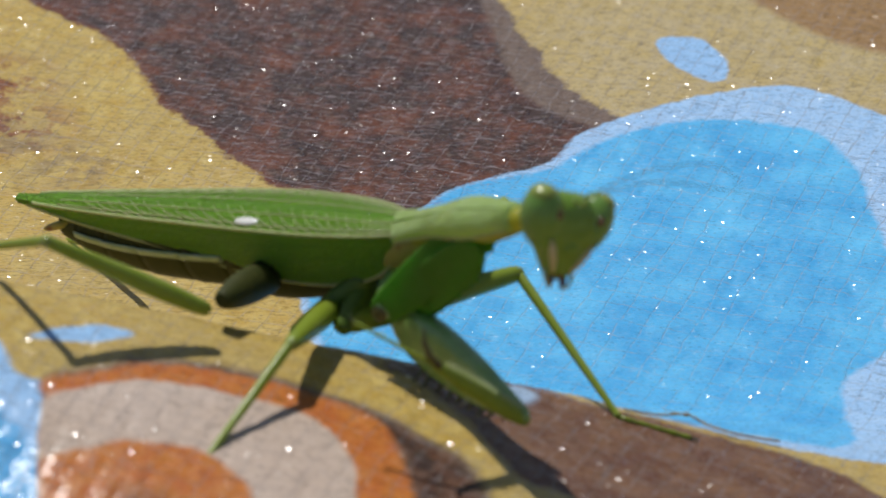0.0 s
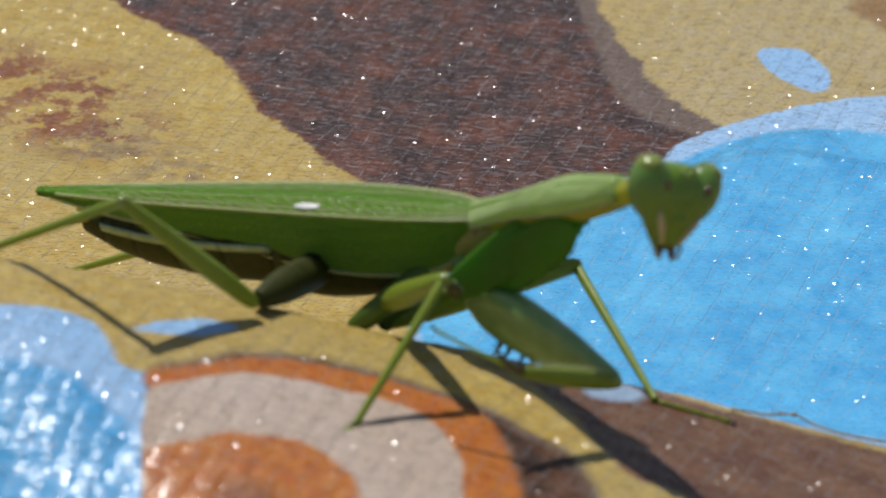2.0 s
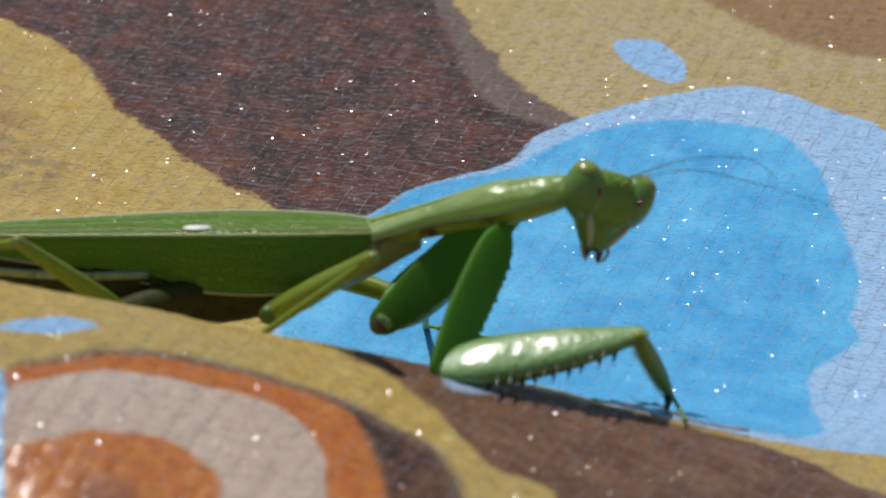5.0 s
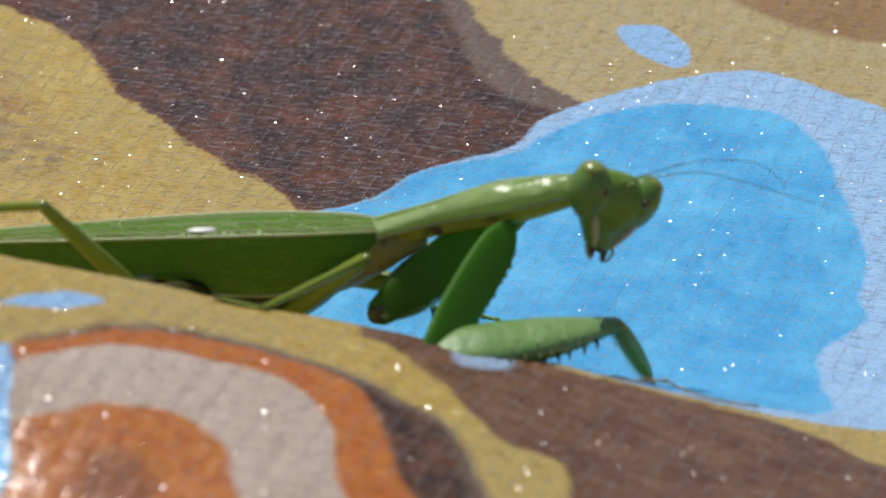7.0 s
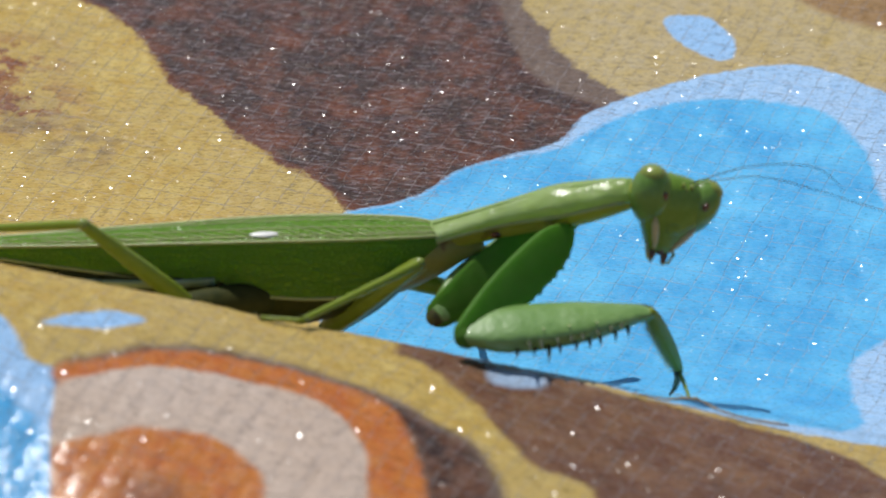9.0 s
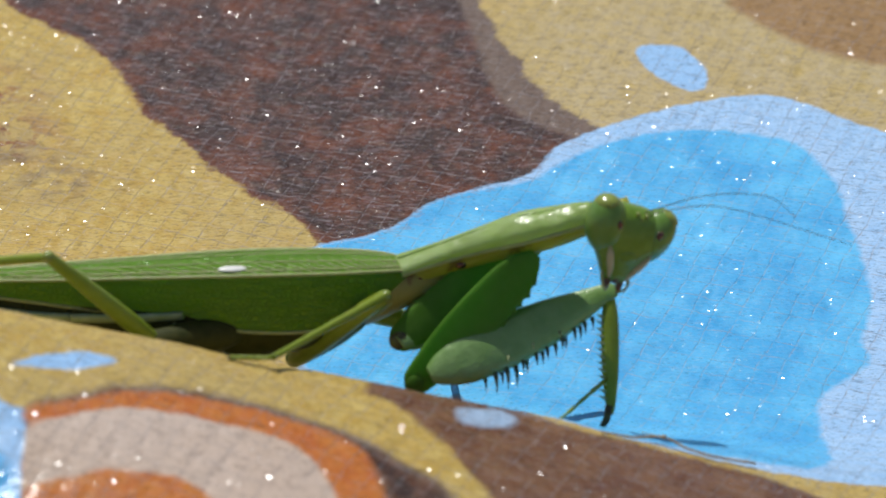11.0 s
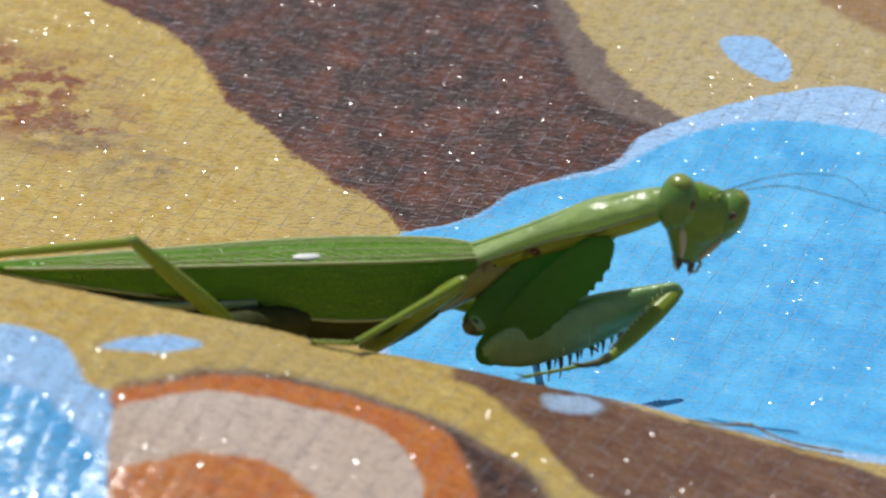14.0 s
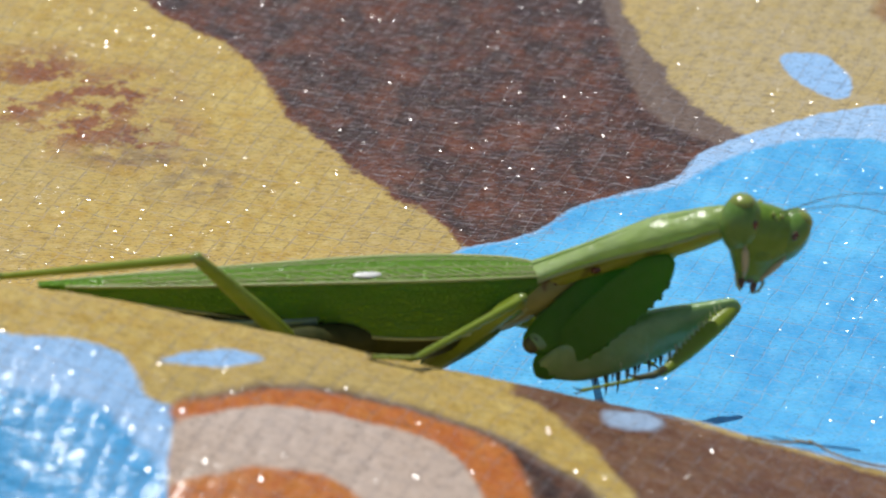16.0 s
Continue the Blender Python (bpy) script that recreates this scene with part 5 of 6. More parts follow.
    walk(PART["tib_f"], [
        (0, mm(-1.5, 16.4, -10.2, -136.3, 2.2, -89.7)), (0.5, mm(-0.9, 14.9, -8.6, -133.1, 4.2, -89.3)), (1, mm(-1.1, 16.8, -8.6, -132.0, 5.1, -89.5)),
        (1.5, mm(1.3, 17.6, -6.8, -131.2, 9.1, -96.5)), (2, mm(1.7, 18.7, -6.0, -130.8, 12.9, -97.5)), (2.5, mm(6.2, 16.5, -4.7, -129.0, 16.6, -109.1)),
        (2.7, mm(7.5, 20.1, -4.8, -131.3, 20.4, -112.8)), (3, mm(9.9, 15.8, -3.9, -131.3, 19.4, -118.5)), (3.3, mm(12.2, 15.8, -5.9, -131.7, 20.4, -119.3)),
        (3.5, mm(16.6, 10.7, -0.9, -132.4, 34.1, -133.8)), (3.8, mm(17.1, 11.2, -0.3, -130.1, 37.3, -133.4)), (4, mm(17.1, 11.1, 0.1, -131.4, 37.8, -135.6)),
        (4.5, mm(16.4, 10.1, 0.4, -130.5, 34.9, -133.2)), (7, mm(17.0, 10.6, 0.2, -134.1, 33.0, -140.4)), (7.5, mm(17.0, 10.4, 0.0, -133.2, 32.2, -139.4)),
        (8, mm(17.0, 9.6, 0.1, -131.0, 31.4, -138.6)), (8.5, mm(17.4, 8.9, 0.4, -130.1, 32.2, -140.7)), (9, mm(17.5, 8.8, 0.4, -130.0, 32.2, -141.0)),
        (9.5, mm(18.1, 7.7, 0.9, -128.6, 33.5, -144.2)), (12, mm(18.3, 8.8, 1.8, -129.1, 33.8, -145.9)), (12.5, mm(18.3, 8.7, 1.7, -129.1, 33.5, -146.0)),
        (13, mm(18.5, 8.6, 1.9, -129.8, 34.5, -147.5)), (13.5, mm(18.5, 8.6, 1.9, -129.9, 34.4, -147.4)), (14, mm(18.4, 8.7, 1.9, -130.0, 34.9, -147.6)),
        (14.5, mm(18.4, 8.8, 2.0, -129.8, 34.6, -147.3)), (15, mm(18.4, 8.7, 2.0, -130.1, 34.9, -147.5)), (15.5, mm(18.4, 8.8, 2.0, -129.9, 34.5, -147.2)),
        (16, mm(18.4, 8.7, 1.9, -130.1, 34.9, -147.6)),
    ])
    walk(PART["tar_f"], [
        (0, mm(-1.5, 4.2, -10.7, 173.3, -17.4, -85.7)), (0.5, mm(-0.7, 2.8, -9.5, 176.6, -15.7, -86.4)), (1, mm(-1.0, 4.6, -9.7, 177.7, -14.8, -86.9)),
        (1.5, mm(-0.0, 5.6, -8.7, 178.5, -10.7, -94.2)), (2, mm(0.1, 6.9, -8.7, 179.0, -6.8, -95.4)), (2.5, mm(2.4, 5.4, -8.2, -179.0, -3.3, -107.6)),
        (2.7, mm(3.0, 9.5, -9.1, 179.3, 0.7, -110.7)), (3, mm(4.4, 5.6, -7.9, 178.8, -0.5, -116.2)), (3.3, mm(6.6, 5.8, -10.1, 179.2, 0.6, -117.2)),
        (3.5, mm(9.7, 3.3, -7.7, 178.4, 14.0, -131.0)), (3.8, mm(10.5, 4.1, -7.7, -178.5, 17.4, -131.8)), (4, mm(10.2, 4.3, -7.4, -179.5, 18.1, -133.7)),
        (4.5, mm(9.6, 2.8, -6.5, -178.8, 15.0, -131.5)), (7, mm(9.2, 4.1, -6.5, 178.2, 13.4, -137.6)), (7.5, mm(9.1, 3.8, -6.4, 179.0, 12.5, -137.0)),
        (8, mm(9.2, 2.7, -6.2, -179.3, 11.4, -136.9)), (8.5, mm(9.4, 2.4, -6.1, -178.5, 12.2, -139.3)), (9, mm(9.5, 2.3, -6.1, -178.4, 12.2, -139.6)),
        (9.5, mm(9.8, 1.7, -5.8, -177.2, 13.4, -143.2)), (12, mm(9.8, 3.1, -5.0, -177.4, 13.8, -145.0)), (12.5, mm(9.8, 3.0, -5.1, -177.4, 13.6, -145.0)),
        (13, mm(10.0, 3.3, -5.1, -178.0, 14.6, -146.1)), (13.5, mm(9.9, 3.2, -5.1, -178.1, 14.6, -146.1)), (14, mm(10.0, 3.4, -5.0, -178.3, 15.0, -146.2)),
        (14.5, mm(10.0, 3.3, -5.0, -178.2, 14.7, -145.9)), (15, mm(10.0, 3.4, -5.0, -178.4, 15.0, -146.1)), (15.5, mm(10.0, 3.3, -5.0, -178.3, 14.6, -145.9)),
        (16, mm(10.0, 3.4, -5.0, -178.5, 14.9, -146.1)),
    ])
    walk(PART["mcox_n"], [
        (0, mm(-6.0, -2.5, -5.5, -165.5, 20.9, -141.8)), (0.5, mm(-6.0, -2.5, -5.5, -166.4, 31.1, -135.6)), (1, mm(-6.0, -2.5, -5.5, -167.9, 30.8, -136.1)),
        (1.5, mm(-6.0, -2.5, -5.5, 176.9, 30.5, -157.1)), (2, mm(-6.0, -2.5, -5.5, 176.6, 25.5, -143.2)), (2.5, mm(-6.0, -2.5, -5.5, 156.3, 28.9, -163.4)),
        (2.7, mm(-6.0, -2.5, -5.5, 126.3, 40.4, 158.6)), (3, mm(-6.0, -2.5, -5.5, 164.0, 18.7, -134.6)), (3.3, mm(-6.0, -2.5, -5.5, 161.6, 44.9, -138.3)),
        (3.5, mm(-6.0, -2.5, -5.5, 170.3, 26.0, -126.5)), (3.8, mm(-6.0, -2.5, -5.5, 175.9, 9.3, -116.7)), (4, mm(-6.0, -2.5, -5.5, 176.3, -7.0, -110.3)),
        (4.5, mm(-6.0, -2.5, -5.5, 176.4, -8.8, -110.7)), (5.75, mm(-6.0, -2.5, -5.5, 171.8, 19.4, -150.0)), (7, mm(-6.0, -2.5, -5.5, 145.4, 36.2, 158.5)),
        (7.5, mm(-6.0, -2.5, -5.5, 143.0, 37.1, 153.7)), (8, mm(-6.0, -2.5, -5.5, 143.5, 38.8, 151.8)), (8.5, mm(-6.0, -2.5, -5.5, 143.6, 40.1, 149.7)),
        (9, mm(-6.0, -2.5, -5.5, 143.3, 40.3, 148.8)), (9.5, mm(-6.0, -2.5, -5.5, 143.2, 42.0, 145.7)), (12, mm(-6.0, -2.5, -5.5, 139.7, 40.3, 140.4)),
        (12.5, mm(-6.0, -2.5, -5.5, 139.9, 40.3, 140.5)), (13, mm(-6.0, -2.5, -5.5, 140.0, 40.2, 140.6)), (13.5, mm(-6.0, -2.5, -5.5, 140.1, 40.3, 140.8)),
        (14, mm(-6.0, -2.5, -5.5, 140.6, 40.1, 141.6)), (14.5, mm(-6.0, -2.5, -5.5, 140.4, 40.1, 141.2)), (15, mm(-6.0, -2.5, -5.5, 139.8, 40.4, 140.3)),
        (15.5, mm(-6.0, -2.5, -5.5, 141.2, 40.0, 142.3)), (16, mm(-6.0, -2.5, -5.5, 140.3, 40.3, 140.9)),
    ])
    walk(PART["mfem_n"], [
        (0, mm(-9.4, -5.2, -7.2, 120.2, -25.9, -62.2)), (0.5, mm(-8.5, -5.0, -7.6, 122.2, -25.9, -59.2)), (1, mm(-8.7, -5.1, -7.7, 123.1, -26.8, -58.8)),
        (1.5, mm(-11.7, -4.9, -9.2, 123.0, -24.0, -60.6)), (2, mm(-9.7, -5.3, -7.7, 112.7, -29.3, -33.2)), (2.5, mm(-13.7, -4.8, -9.9, 119.4, -24.3, -51.3)),
        (2.7, mm(-14.7, 0.9, -13.4, 118.6, -27.3, -47.1)), (3, mm(-11.6, -8.2, -8.2, 101.3, -28.6, -15.7)), (3.3, mm(-9.4, -5.5, -10.0, 101.5, -29.2, -18.3)),
        (3.5, mm(-9.5, -7.3, -8.4, 105.0, -29.7, -25.8)), (3.8, mm(-9.6, -9.6, -6.8, 112.2, -30.7, -38.2)), (4, mm(-9.3, -11.3, -4.3, 113.9, -31.2, -39.7)),
        (4.5, mm(-9.3, -11.3, -4.1, 114.6, -33.3, -40.3)), (7, mm(-13.1, 0.3, -11.1, 107.0, -37.3, -27.7)), (7.5, mm(-12.8, 0.9, -11.2, 109.1, -38.0, -31.9)),
        (8, mm(-12.5, 1.0, -11.5, 108.9, -39.7, -34.2)), (8.5, mm(-12.3, 1.2, -11.6, 109.8, -41.2, -37.8)), (9, mm(-12.2, 1.3, -11.6, 110.4, -41.3, -38.9)),
        (9.5, mm(-11.8, 1.5, -11.9, 110.3, -43.1, -41.8)), (12, mm(-11.6, 2.1, -11.6, 111.8, -42.6, -43.9)), (12.5, mm(-11.6, 2.1, -11.6, 111.7, -42.7, -43.9)),
        (13, mm(-11.6, 2.1, -11.6, 111.2, -42.8, -43.2)), (13.5, mm(-11.6, 2.1, -11.6, 111.0, -43.0, -42.9)), (14, mm(-11.7, 2.0, -11.6, 109.8, -42.5, -41.2)),
        (14.5, mm(-11.7, 2.0, -11.6, 110.2, -42.5, -41.8)), (15, mm(-11.6, 2.1, -11.7, 111.2, -43.2, -43.3)), (15.5, mm(-11.8, 1.9, -11.6, 108.9, -42.5, -40.0)),
        (16, mm(-11.6, 2.1, -11.6, 110.5, -42.9, -42.4)),
    ])
    walk(PART["mtib_n"], [
        (0, mm(-2.3, -18.7, 0.3, -158.9, 1.5, -88.7)), (0.5, mm(-0.7, -18.1, -0.2, -155.7, 5.3, -87.8)), (1, mm(-0.8, -18.0, -0.0, -154.4, 7.3, -85.9)),
        (1.5, mm(-4.1, -18.5, -2.2, -152.0, 13.4, -85.5)), (2, mm(2.7, -13.4, 0.6, -158.2, 26.7, -105.4)), (2.5, mm(-4.0, -16.9, -2.9, -150.8, 22.3, -103.6)),
        (2.7, mm(-4.4, -10.2, -5.6, -151.4, 15.6, -104.1)), (3, mm(2.7, -12.3, -0.1, -156.6, 35.5, -121.1)), (3.15, mm(4.2, -14.8, 0.5, -173.2, 69.0, -140.7)),
        (3.3, mm(4.7, -10.2, -1.7, 66.6, 69.8, 96.0)), (3.5, mm(3.8, -13.7, 0.0, 65.9, 66.2, 94.0)), (3.8, mm(1.9, -18.6, 1.9, 63.5, 57.7, 91.7)),
        (4, mm(1.9, -20.6, 4.5, 106.0, 48.3, 145.2)), (4.5, mm(1.5, -20.5, 5.3, 112.9, 40.5, 155.8)), (5.75, mm(0.2, -13.2, 2.2, 139.5, 24.0, -155.9)),
        (7, mm(-1.2, -6.0, -0.8, 145.6, -3.1, -120.9)), (7.5, mm(-1.4, -6.2, -0.8, 145.9, -2.4, -121.6)), (8, mm(-1.7, -6.4, -0.6, 146.8, -0.2, -126.6)),
        (8.5, mm(-2.2, -6.7, -0.4, 147.6, 1.0, -133.7)), (9, mm(-2.3, -6.8, -0.4, 147.7, 1.0, -134.3)), (9.5, mm(-2.6, -6.8, -0.2, 148.9, 3.9, -138.9)),
        (12, mm(-2.6, -6.6, -0.1, 149.3, 3.5, -135.8)), (12.5, mm(-2.6, -6.6, -0.1, 149.1, 3.8, -136.2)), (13, mm(-2.5, -6.4, -0.1, 149.1, 3.3, -135.6)),
        (13.5, mm(-2.5, -6.4, -0.0, 149.0, 3.2, -135.5)), (14, mm(-2.3, -6.2, -0.1, 149.0, 3.0, -134.6)), (14.5, mm(-2.3, -6.3, -0.1, 149.0, 2.4, -134.5)),
        (15, mm(-2.5, -6.4, -0.0, 148.9, 2.2, -133.9)), (15.5, mm(-2.1, -6.1, -0.1, 148.9, 2.6, -134.4)), (16, mm(-2.4, -6.3, -0.1, 148.8, 1.8, -134.5)),
    ])
    walk(PART["mtar_n"], [
        (0, mm(-1.8, -36.7, -0.2, -178.2, -21.1, -117.3)), (0.5, mm(-0.0, -36.0, -1.8, -176.8, -17.5, -116.5)), (1, mm(0.5, -35.8, -2.3, -177.0, -15.2, -113.7)),
        (1.5, mm(-2.8, -36.0, -6.4, -178.5, -9.3, -118.0)), (2, mm(-1.6, -28.9, -7.5, 179.2, -8.9, -107.7)), (2.5, mm(-7.9, -33.1, -9.7, 179.9, 0.5, -108.9)),
        (2.7, mm(-8.6, -27.0, -10.5, -171.2, 16.9, -57.2)), (3, mm(-4.9, -24.8, -10.6, -178.1, -0.3, -104.4)), (3.15, mm(0.2, -18.1, -13.1, 179.8, -6.7, -67.4)),
        (3.3, mm(4.1, -4.0, -18.6, 174.2, -10.6, -29.7)), (3.5, mm(3.3, -6.5, -16.5, -172.6, -31.4, -62.7)), (3.8, mm(1.6, -9.0, -13.3, -168.9, -32.4, -65.7)),
        (3.9, mm(-3.1, -12.3, -10.8, -139.7, -45.8, -109.3)), (4, mm(-7.9, -13.8, -9.0, -105.6, -38.4, -157.4)), (4.5, mm(-11.0, -14.9, -6.4, -95.6, -7.3, 178.8)),
        (7, mm(-10.4, -21.4, 0.2, -97.7, -19.4, -170.7)), (7.5, mm(-10.8, -21.5, 0.0, -97.6, -13.6, -171.8)), (8, mm(-12.4, -20.8, -0.5, -97.5, -7.5, -175.6)),
        (8.5, mm(-14.6, -19.7, -0.8, -97.4, -5.9, -178.5)), (9, mm(-14.8, -19.7, -0.8, -97.4, -5.7, -178.9)), (9.5, mm(-16.1, -18.6, -1.5, -97.3, -2.7, 176.9)),
        (12, mm(-15.5, -19.1, -1.2, -97.3, 0.2, 176.2)), (12.5, mm(-15.5, -19.0, -1.3, -97.3, -0.5, 176.4)), (13, mm(-15.3, -19.0, -1.1, -97.3, -0.4, 176.4)),
        (13.5, mm(-15.3, -19.0, -1.0, -97.3, -1.0, 176.5)), (14, mm(-14.9, -19.0, -1.1, -97.3, -2.4, 176.8)), (14.5, mm(-14.9, -19.1, -0.9, -97.3, -2.0, 176.7)),
        (15, mm(-15.0, -19.3, -0.7, -97.3, -0.7, 176.5)), (15.5, mm(-14.7, -18.9, -1.0, -97.3, -3.4, 177.0)), (16, mm(-15.0, -19.2, -0.6, -97.3, -1.7, 176.7)),
    ])
    walk(PART["mcox_f"], [
        (0, mm(-6.0, 2.5, -5.5, -142.2, 10.1, -91.8)), (0.5, mm(-6.0, 2.5, -5.5, -157.3, 29.3, -120.8)), (1, mm(-6.0, 2.5, -5.5, -156.5, 20.8, -118.6)),
        (1.5, mm(-6.0, 2.5, -5.5, -169.9, 33.7, -145.7)), (2, mm(-6.0, 2.5, -5.5, -165.2, 36.1, -135.7)), (2.5, mm(-6.0, 2.5, -5.5, -173.7, 34.9, -167.0)),
        (2.7, mm(-6.0, 2.5, -5.5, -166.4, 48.2, -139.5)), (3, mm(-6.0, 2.5, -5.5, 159.8, 57.4, 171.1)), (3.3, mm(-6.0, 2.5, -5.5, 172.3, 63.2, -166.7)),
        (3.5, mm(-6.0, 2.5, -5.5, 151.0, 58.7, 165.6)), (3.8, mm(-6.0, 2.5, -5.5, 110.8, 49.2, 118.5)), (4, mm(-6.0, 2.5, -5.5, 107.4, -4.6, 153.8)),
        (4.5, mm(-6.0, 2.5, -5.5, 107.9, -0.5, 144.1)), (7, mm(-6.0, 2.5, -5.5, 98.0, -2.6, 156.4)), (7.5, mm(-6.0, 2.5, -5.5, 94.2, -2.4, 155.9)),
        (8, mm(-6.0, 2.5, -5.5, 49.7, -10.1, 167.0)), (8.5, mm(-6.0, 2.5, -5.5, 31.1, -11.1, 167.2)), (9, mm(-6.0, 2.5, -5.5, 27.6, -10.9, 167.2)),
        (9.5, mm(-6.0, 2.5, -5.5, -0.5, -11.7, 166.3)), (10.75, mm(-6.0, 2.5, -5.5, 39.3, -8.2, 156.6)), (12, mm(-6.0, 2.5, -5.5, 77.7, 0.5, 151.3)),
        (12.5, mm(-6.0, 2.5, -5.5, 79.5, 1.3, 152.3)), (13, mm(-6.0, 2.5, -5.5, 80.6, 1.2, 150.3)), (13.5, mm(-6.0, 2.5, -5.5, 82.9, 0.9, 143.3)),
        (14, mm(-6.0, 2.5, -5.5, 86.0, 1.8, 136.0)), (14.5, mm(-6.0, 2.5, -5.5, 84.0, -0.2, 134.3)), (15, mm(-6.0, 2.5, -5.5, 86.2, 1.4, 137.5)),
        (15.5, mm(-6.0, 2.5, -5.5, 84.0, -0.3, 134.8)), (16, mm(-6.0, 2.5, -5.5, 84.1, -0.4, 137.3)),
    ])
    walk(PART["mfem_f"], [
        (0, mm(-6.3, -7.4, -7.3, -12.5, 21.2, 66.1)), (0.5, mm(-10.3, -4.7, -10.2, -11.8, 13.2, 57.3)), (1, mm(-10.0, -4.8, -8.6, -10.6, 18.7, 57.8)),
        (1.5, mm(-13.0, -2.3, -11.2, -8.1, 9.5, 45.6)), (2, mm(-11.8, -3.2, -11.4, -7.5, 3.4, 45.9)), (2.5, mm(-14.7, 0.5, -11.7, -1.3, 14.6, 36.7)),
        (2.7, mm(-10.4, -1.3, -12.0, 4.8, 7.9, 49.5)), (3, mm(-12.1, 3.5, -15.1, 5.3, 0.8, 43.1)), (3.3, mm(-10.6, 1.4, -14.8, 5.0, 3.8, 43.0)),
        (3.5, mm(-11.9, 4.0, -15.6, 3.5, -1.4, 52.1)), (3.8, mm(-9.8, 9.4, -14.6, 0.5, 1.6, 59.8)), (3.9, mm(-12.6, 8.3, -9.7, -0.9, 8.4, 21.2)),
        (4, mm(-15.4, 7.1, -4.7, -6.3, 12.8, -18.3)), (4.5, mm(-14.5, 8.7, -5.4, -4.3, 10.8, -22.4)), (7, mm(-15.6, 6.7, -5.0, -6.3, 5.8, -16.7)),
        (7.5, mm(-15.6, 6.8, -5.1, -8.2, 6.5, -16.9)), (8, mm(-16.1, 4.8, -3.7, -9.1, 11.0, -12.0)), (8.5, mm(-18.4, 5.3, -3.0, -8.7, 11.1, -12.8)),
        (9, mm(-18.2, 5.3, -3.1, -8.7, 10.9, -12.8)), (9.5, mm(-17.8, 5.4, -3.0, -10.3, 11.7, -13.7)), (12, mm(-15.2, 7.5, -5.6, -10.3, 5.1, -20.4)),
        (12.5, mm(-15.3, 7.4, -5.7, -10.5, 4.9, -20.0)), (13, mm(-15.1, 7.7, -5.7, -10.2, 4.7, -21.0)), (13.5, mm(-14.4, 8.8, -5.7, -10.2, 4.9, -24.2)),
        (14, mm(-13.5, 9.8, -5.8, -10.0, 4.2, -27.4)), (14.5, mm(-13.3, 10.0, -5.5, -9.7, 4.9, -28.0)), (15, mm(-13.7, 9.6, -5.8, -9.5, 4.2, -26.7)),
        (15.5, mm(-13.4, 10.0, -5.4, -9.5, 5.0, -27.8)), (16, mm(-13.7, 9.6, -5.4, -9.1, 4.6, -26.8)),
    ])
    walk(PART["mtib_f"], [
        (0, mm(1.8, 10.9, -15.0, -61.6, 29.3, -33.5)), (0.5, mm(1.0, 12.9, -15.1, -58.5, 22.3, -33.4)), (1, mm(0.9, 12.5, -15.5, -59.2, 14.3, -39.5)),
        (1.5, mm(1.8, 12.8, -14.7, -55.0, 20.5, -42.9)), (2, mm(3.1, 12.2, -12.7, -52.3, 21.5, -43.7)), (2.5, mm(2.0, 12.9, -17.1, -48.6, 8.3, -58.2)),
        (2.7, mm(3.4, 14.9, -14.9, -48.1, 13.0, -65.9)), (3, mm(3.6, 18.1, -15.4, -48.5, 23.5, -71.6)), (3.3, mm(5.1, 16.0, -16.2, -48.7, 13.4, -73.1)),
        (3.5, mm(1.3, 21.0, -15.1, -45.8, 13.3, -73.0)), (3.8, mm(1.0, 28.0, -15.2, -41.7, 7.8, -71.5)), (3.9, mm(2.8, 13.3, -11.9, -15.5, 47.8, -1.2)),
        (4, mm(4.5, 0.5, -9.4, 38.9, 28.5, 91.5)), (4.5, mm(5.0, 0.6, -9.4, 41.7, 28.5, 92.4)), (7, mm(4.9, 0.6, -7.2, 46.5, 27.7, 94.2)),
        (7.5, mm(4.9, 0.6, -7.5, 46.0, 28.1, 93.3)), (8, mm(4.6, 0.5, -7.7, 44.7, 29.2, 89.7)), (8.5, mm(3.4, 0.4, -7.4, 43.7, 29.7, 86.5)),
        (9, mm(3.5, 0.3, -7.4, 43.5, 29.8, 86.0)), (9.5, mm(3.6, 0.2, -7.5, 41.5, 30.1, 81.2)), (12, mm(4.9, 0.1, -7.5, 41.2, 30.4, 81.1)),
        (12.5, mm(4.8, 0.1, -7.6, 41.3, 30.5, 81.0)), (13, mm(4.9, 0.0, -7.5, 41.4, 30.2, 81.1)), (13.5, mm(5.1, -0.0, -7.5, 41.5, 30.3, 81.0)),
        (14, mm(5.5, -0.1, -7.4, 41.6, 30.2, 81.0)), (14.5, mm(5.6, -0.1, -7.3, 41.6, 30.1, 81.0)), (15, mm(5.4, -0.0, -7.3, 41.8, 30.1, 81.1)),
        (15.5, mm(5.5, -0.0, -7.3, 41.9, 30.2, 81.0)), (16, mm(5.4, -0.0, -7.1, 41.9, 30.1, 81.1)),
    ])
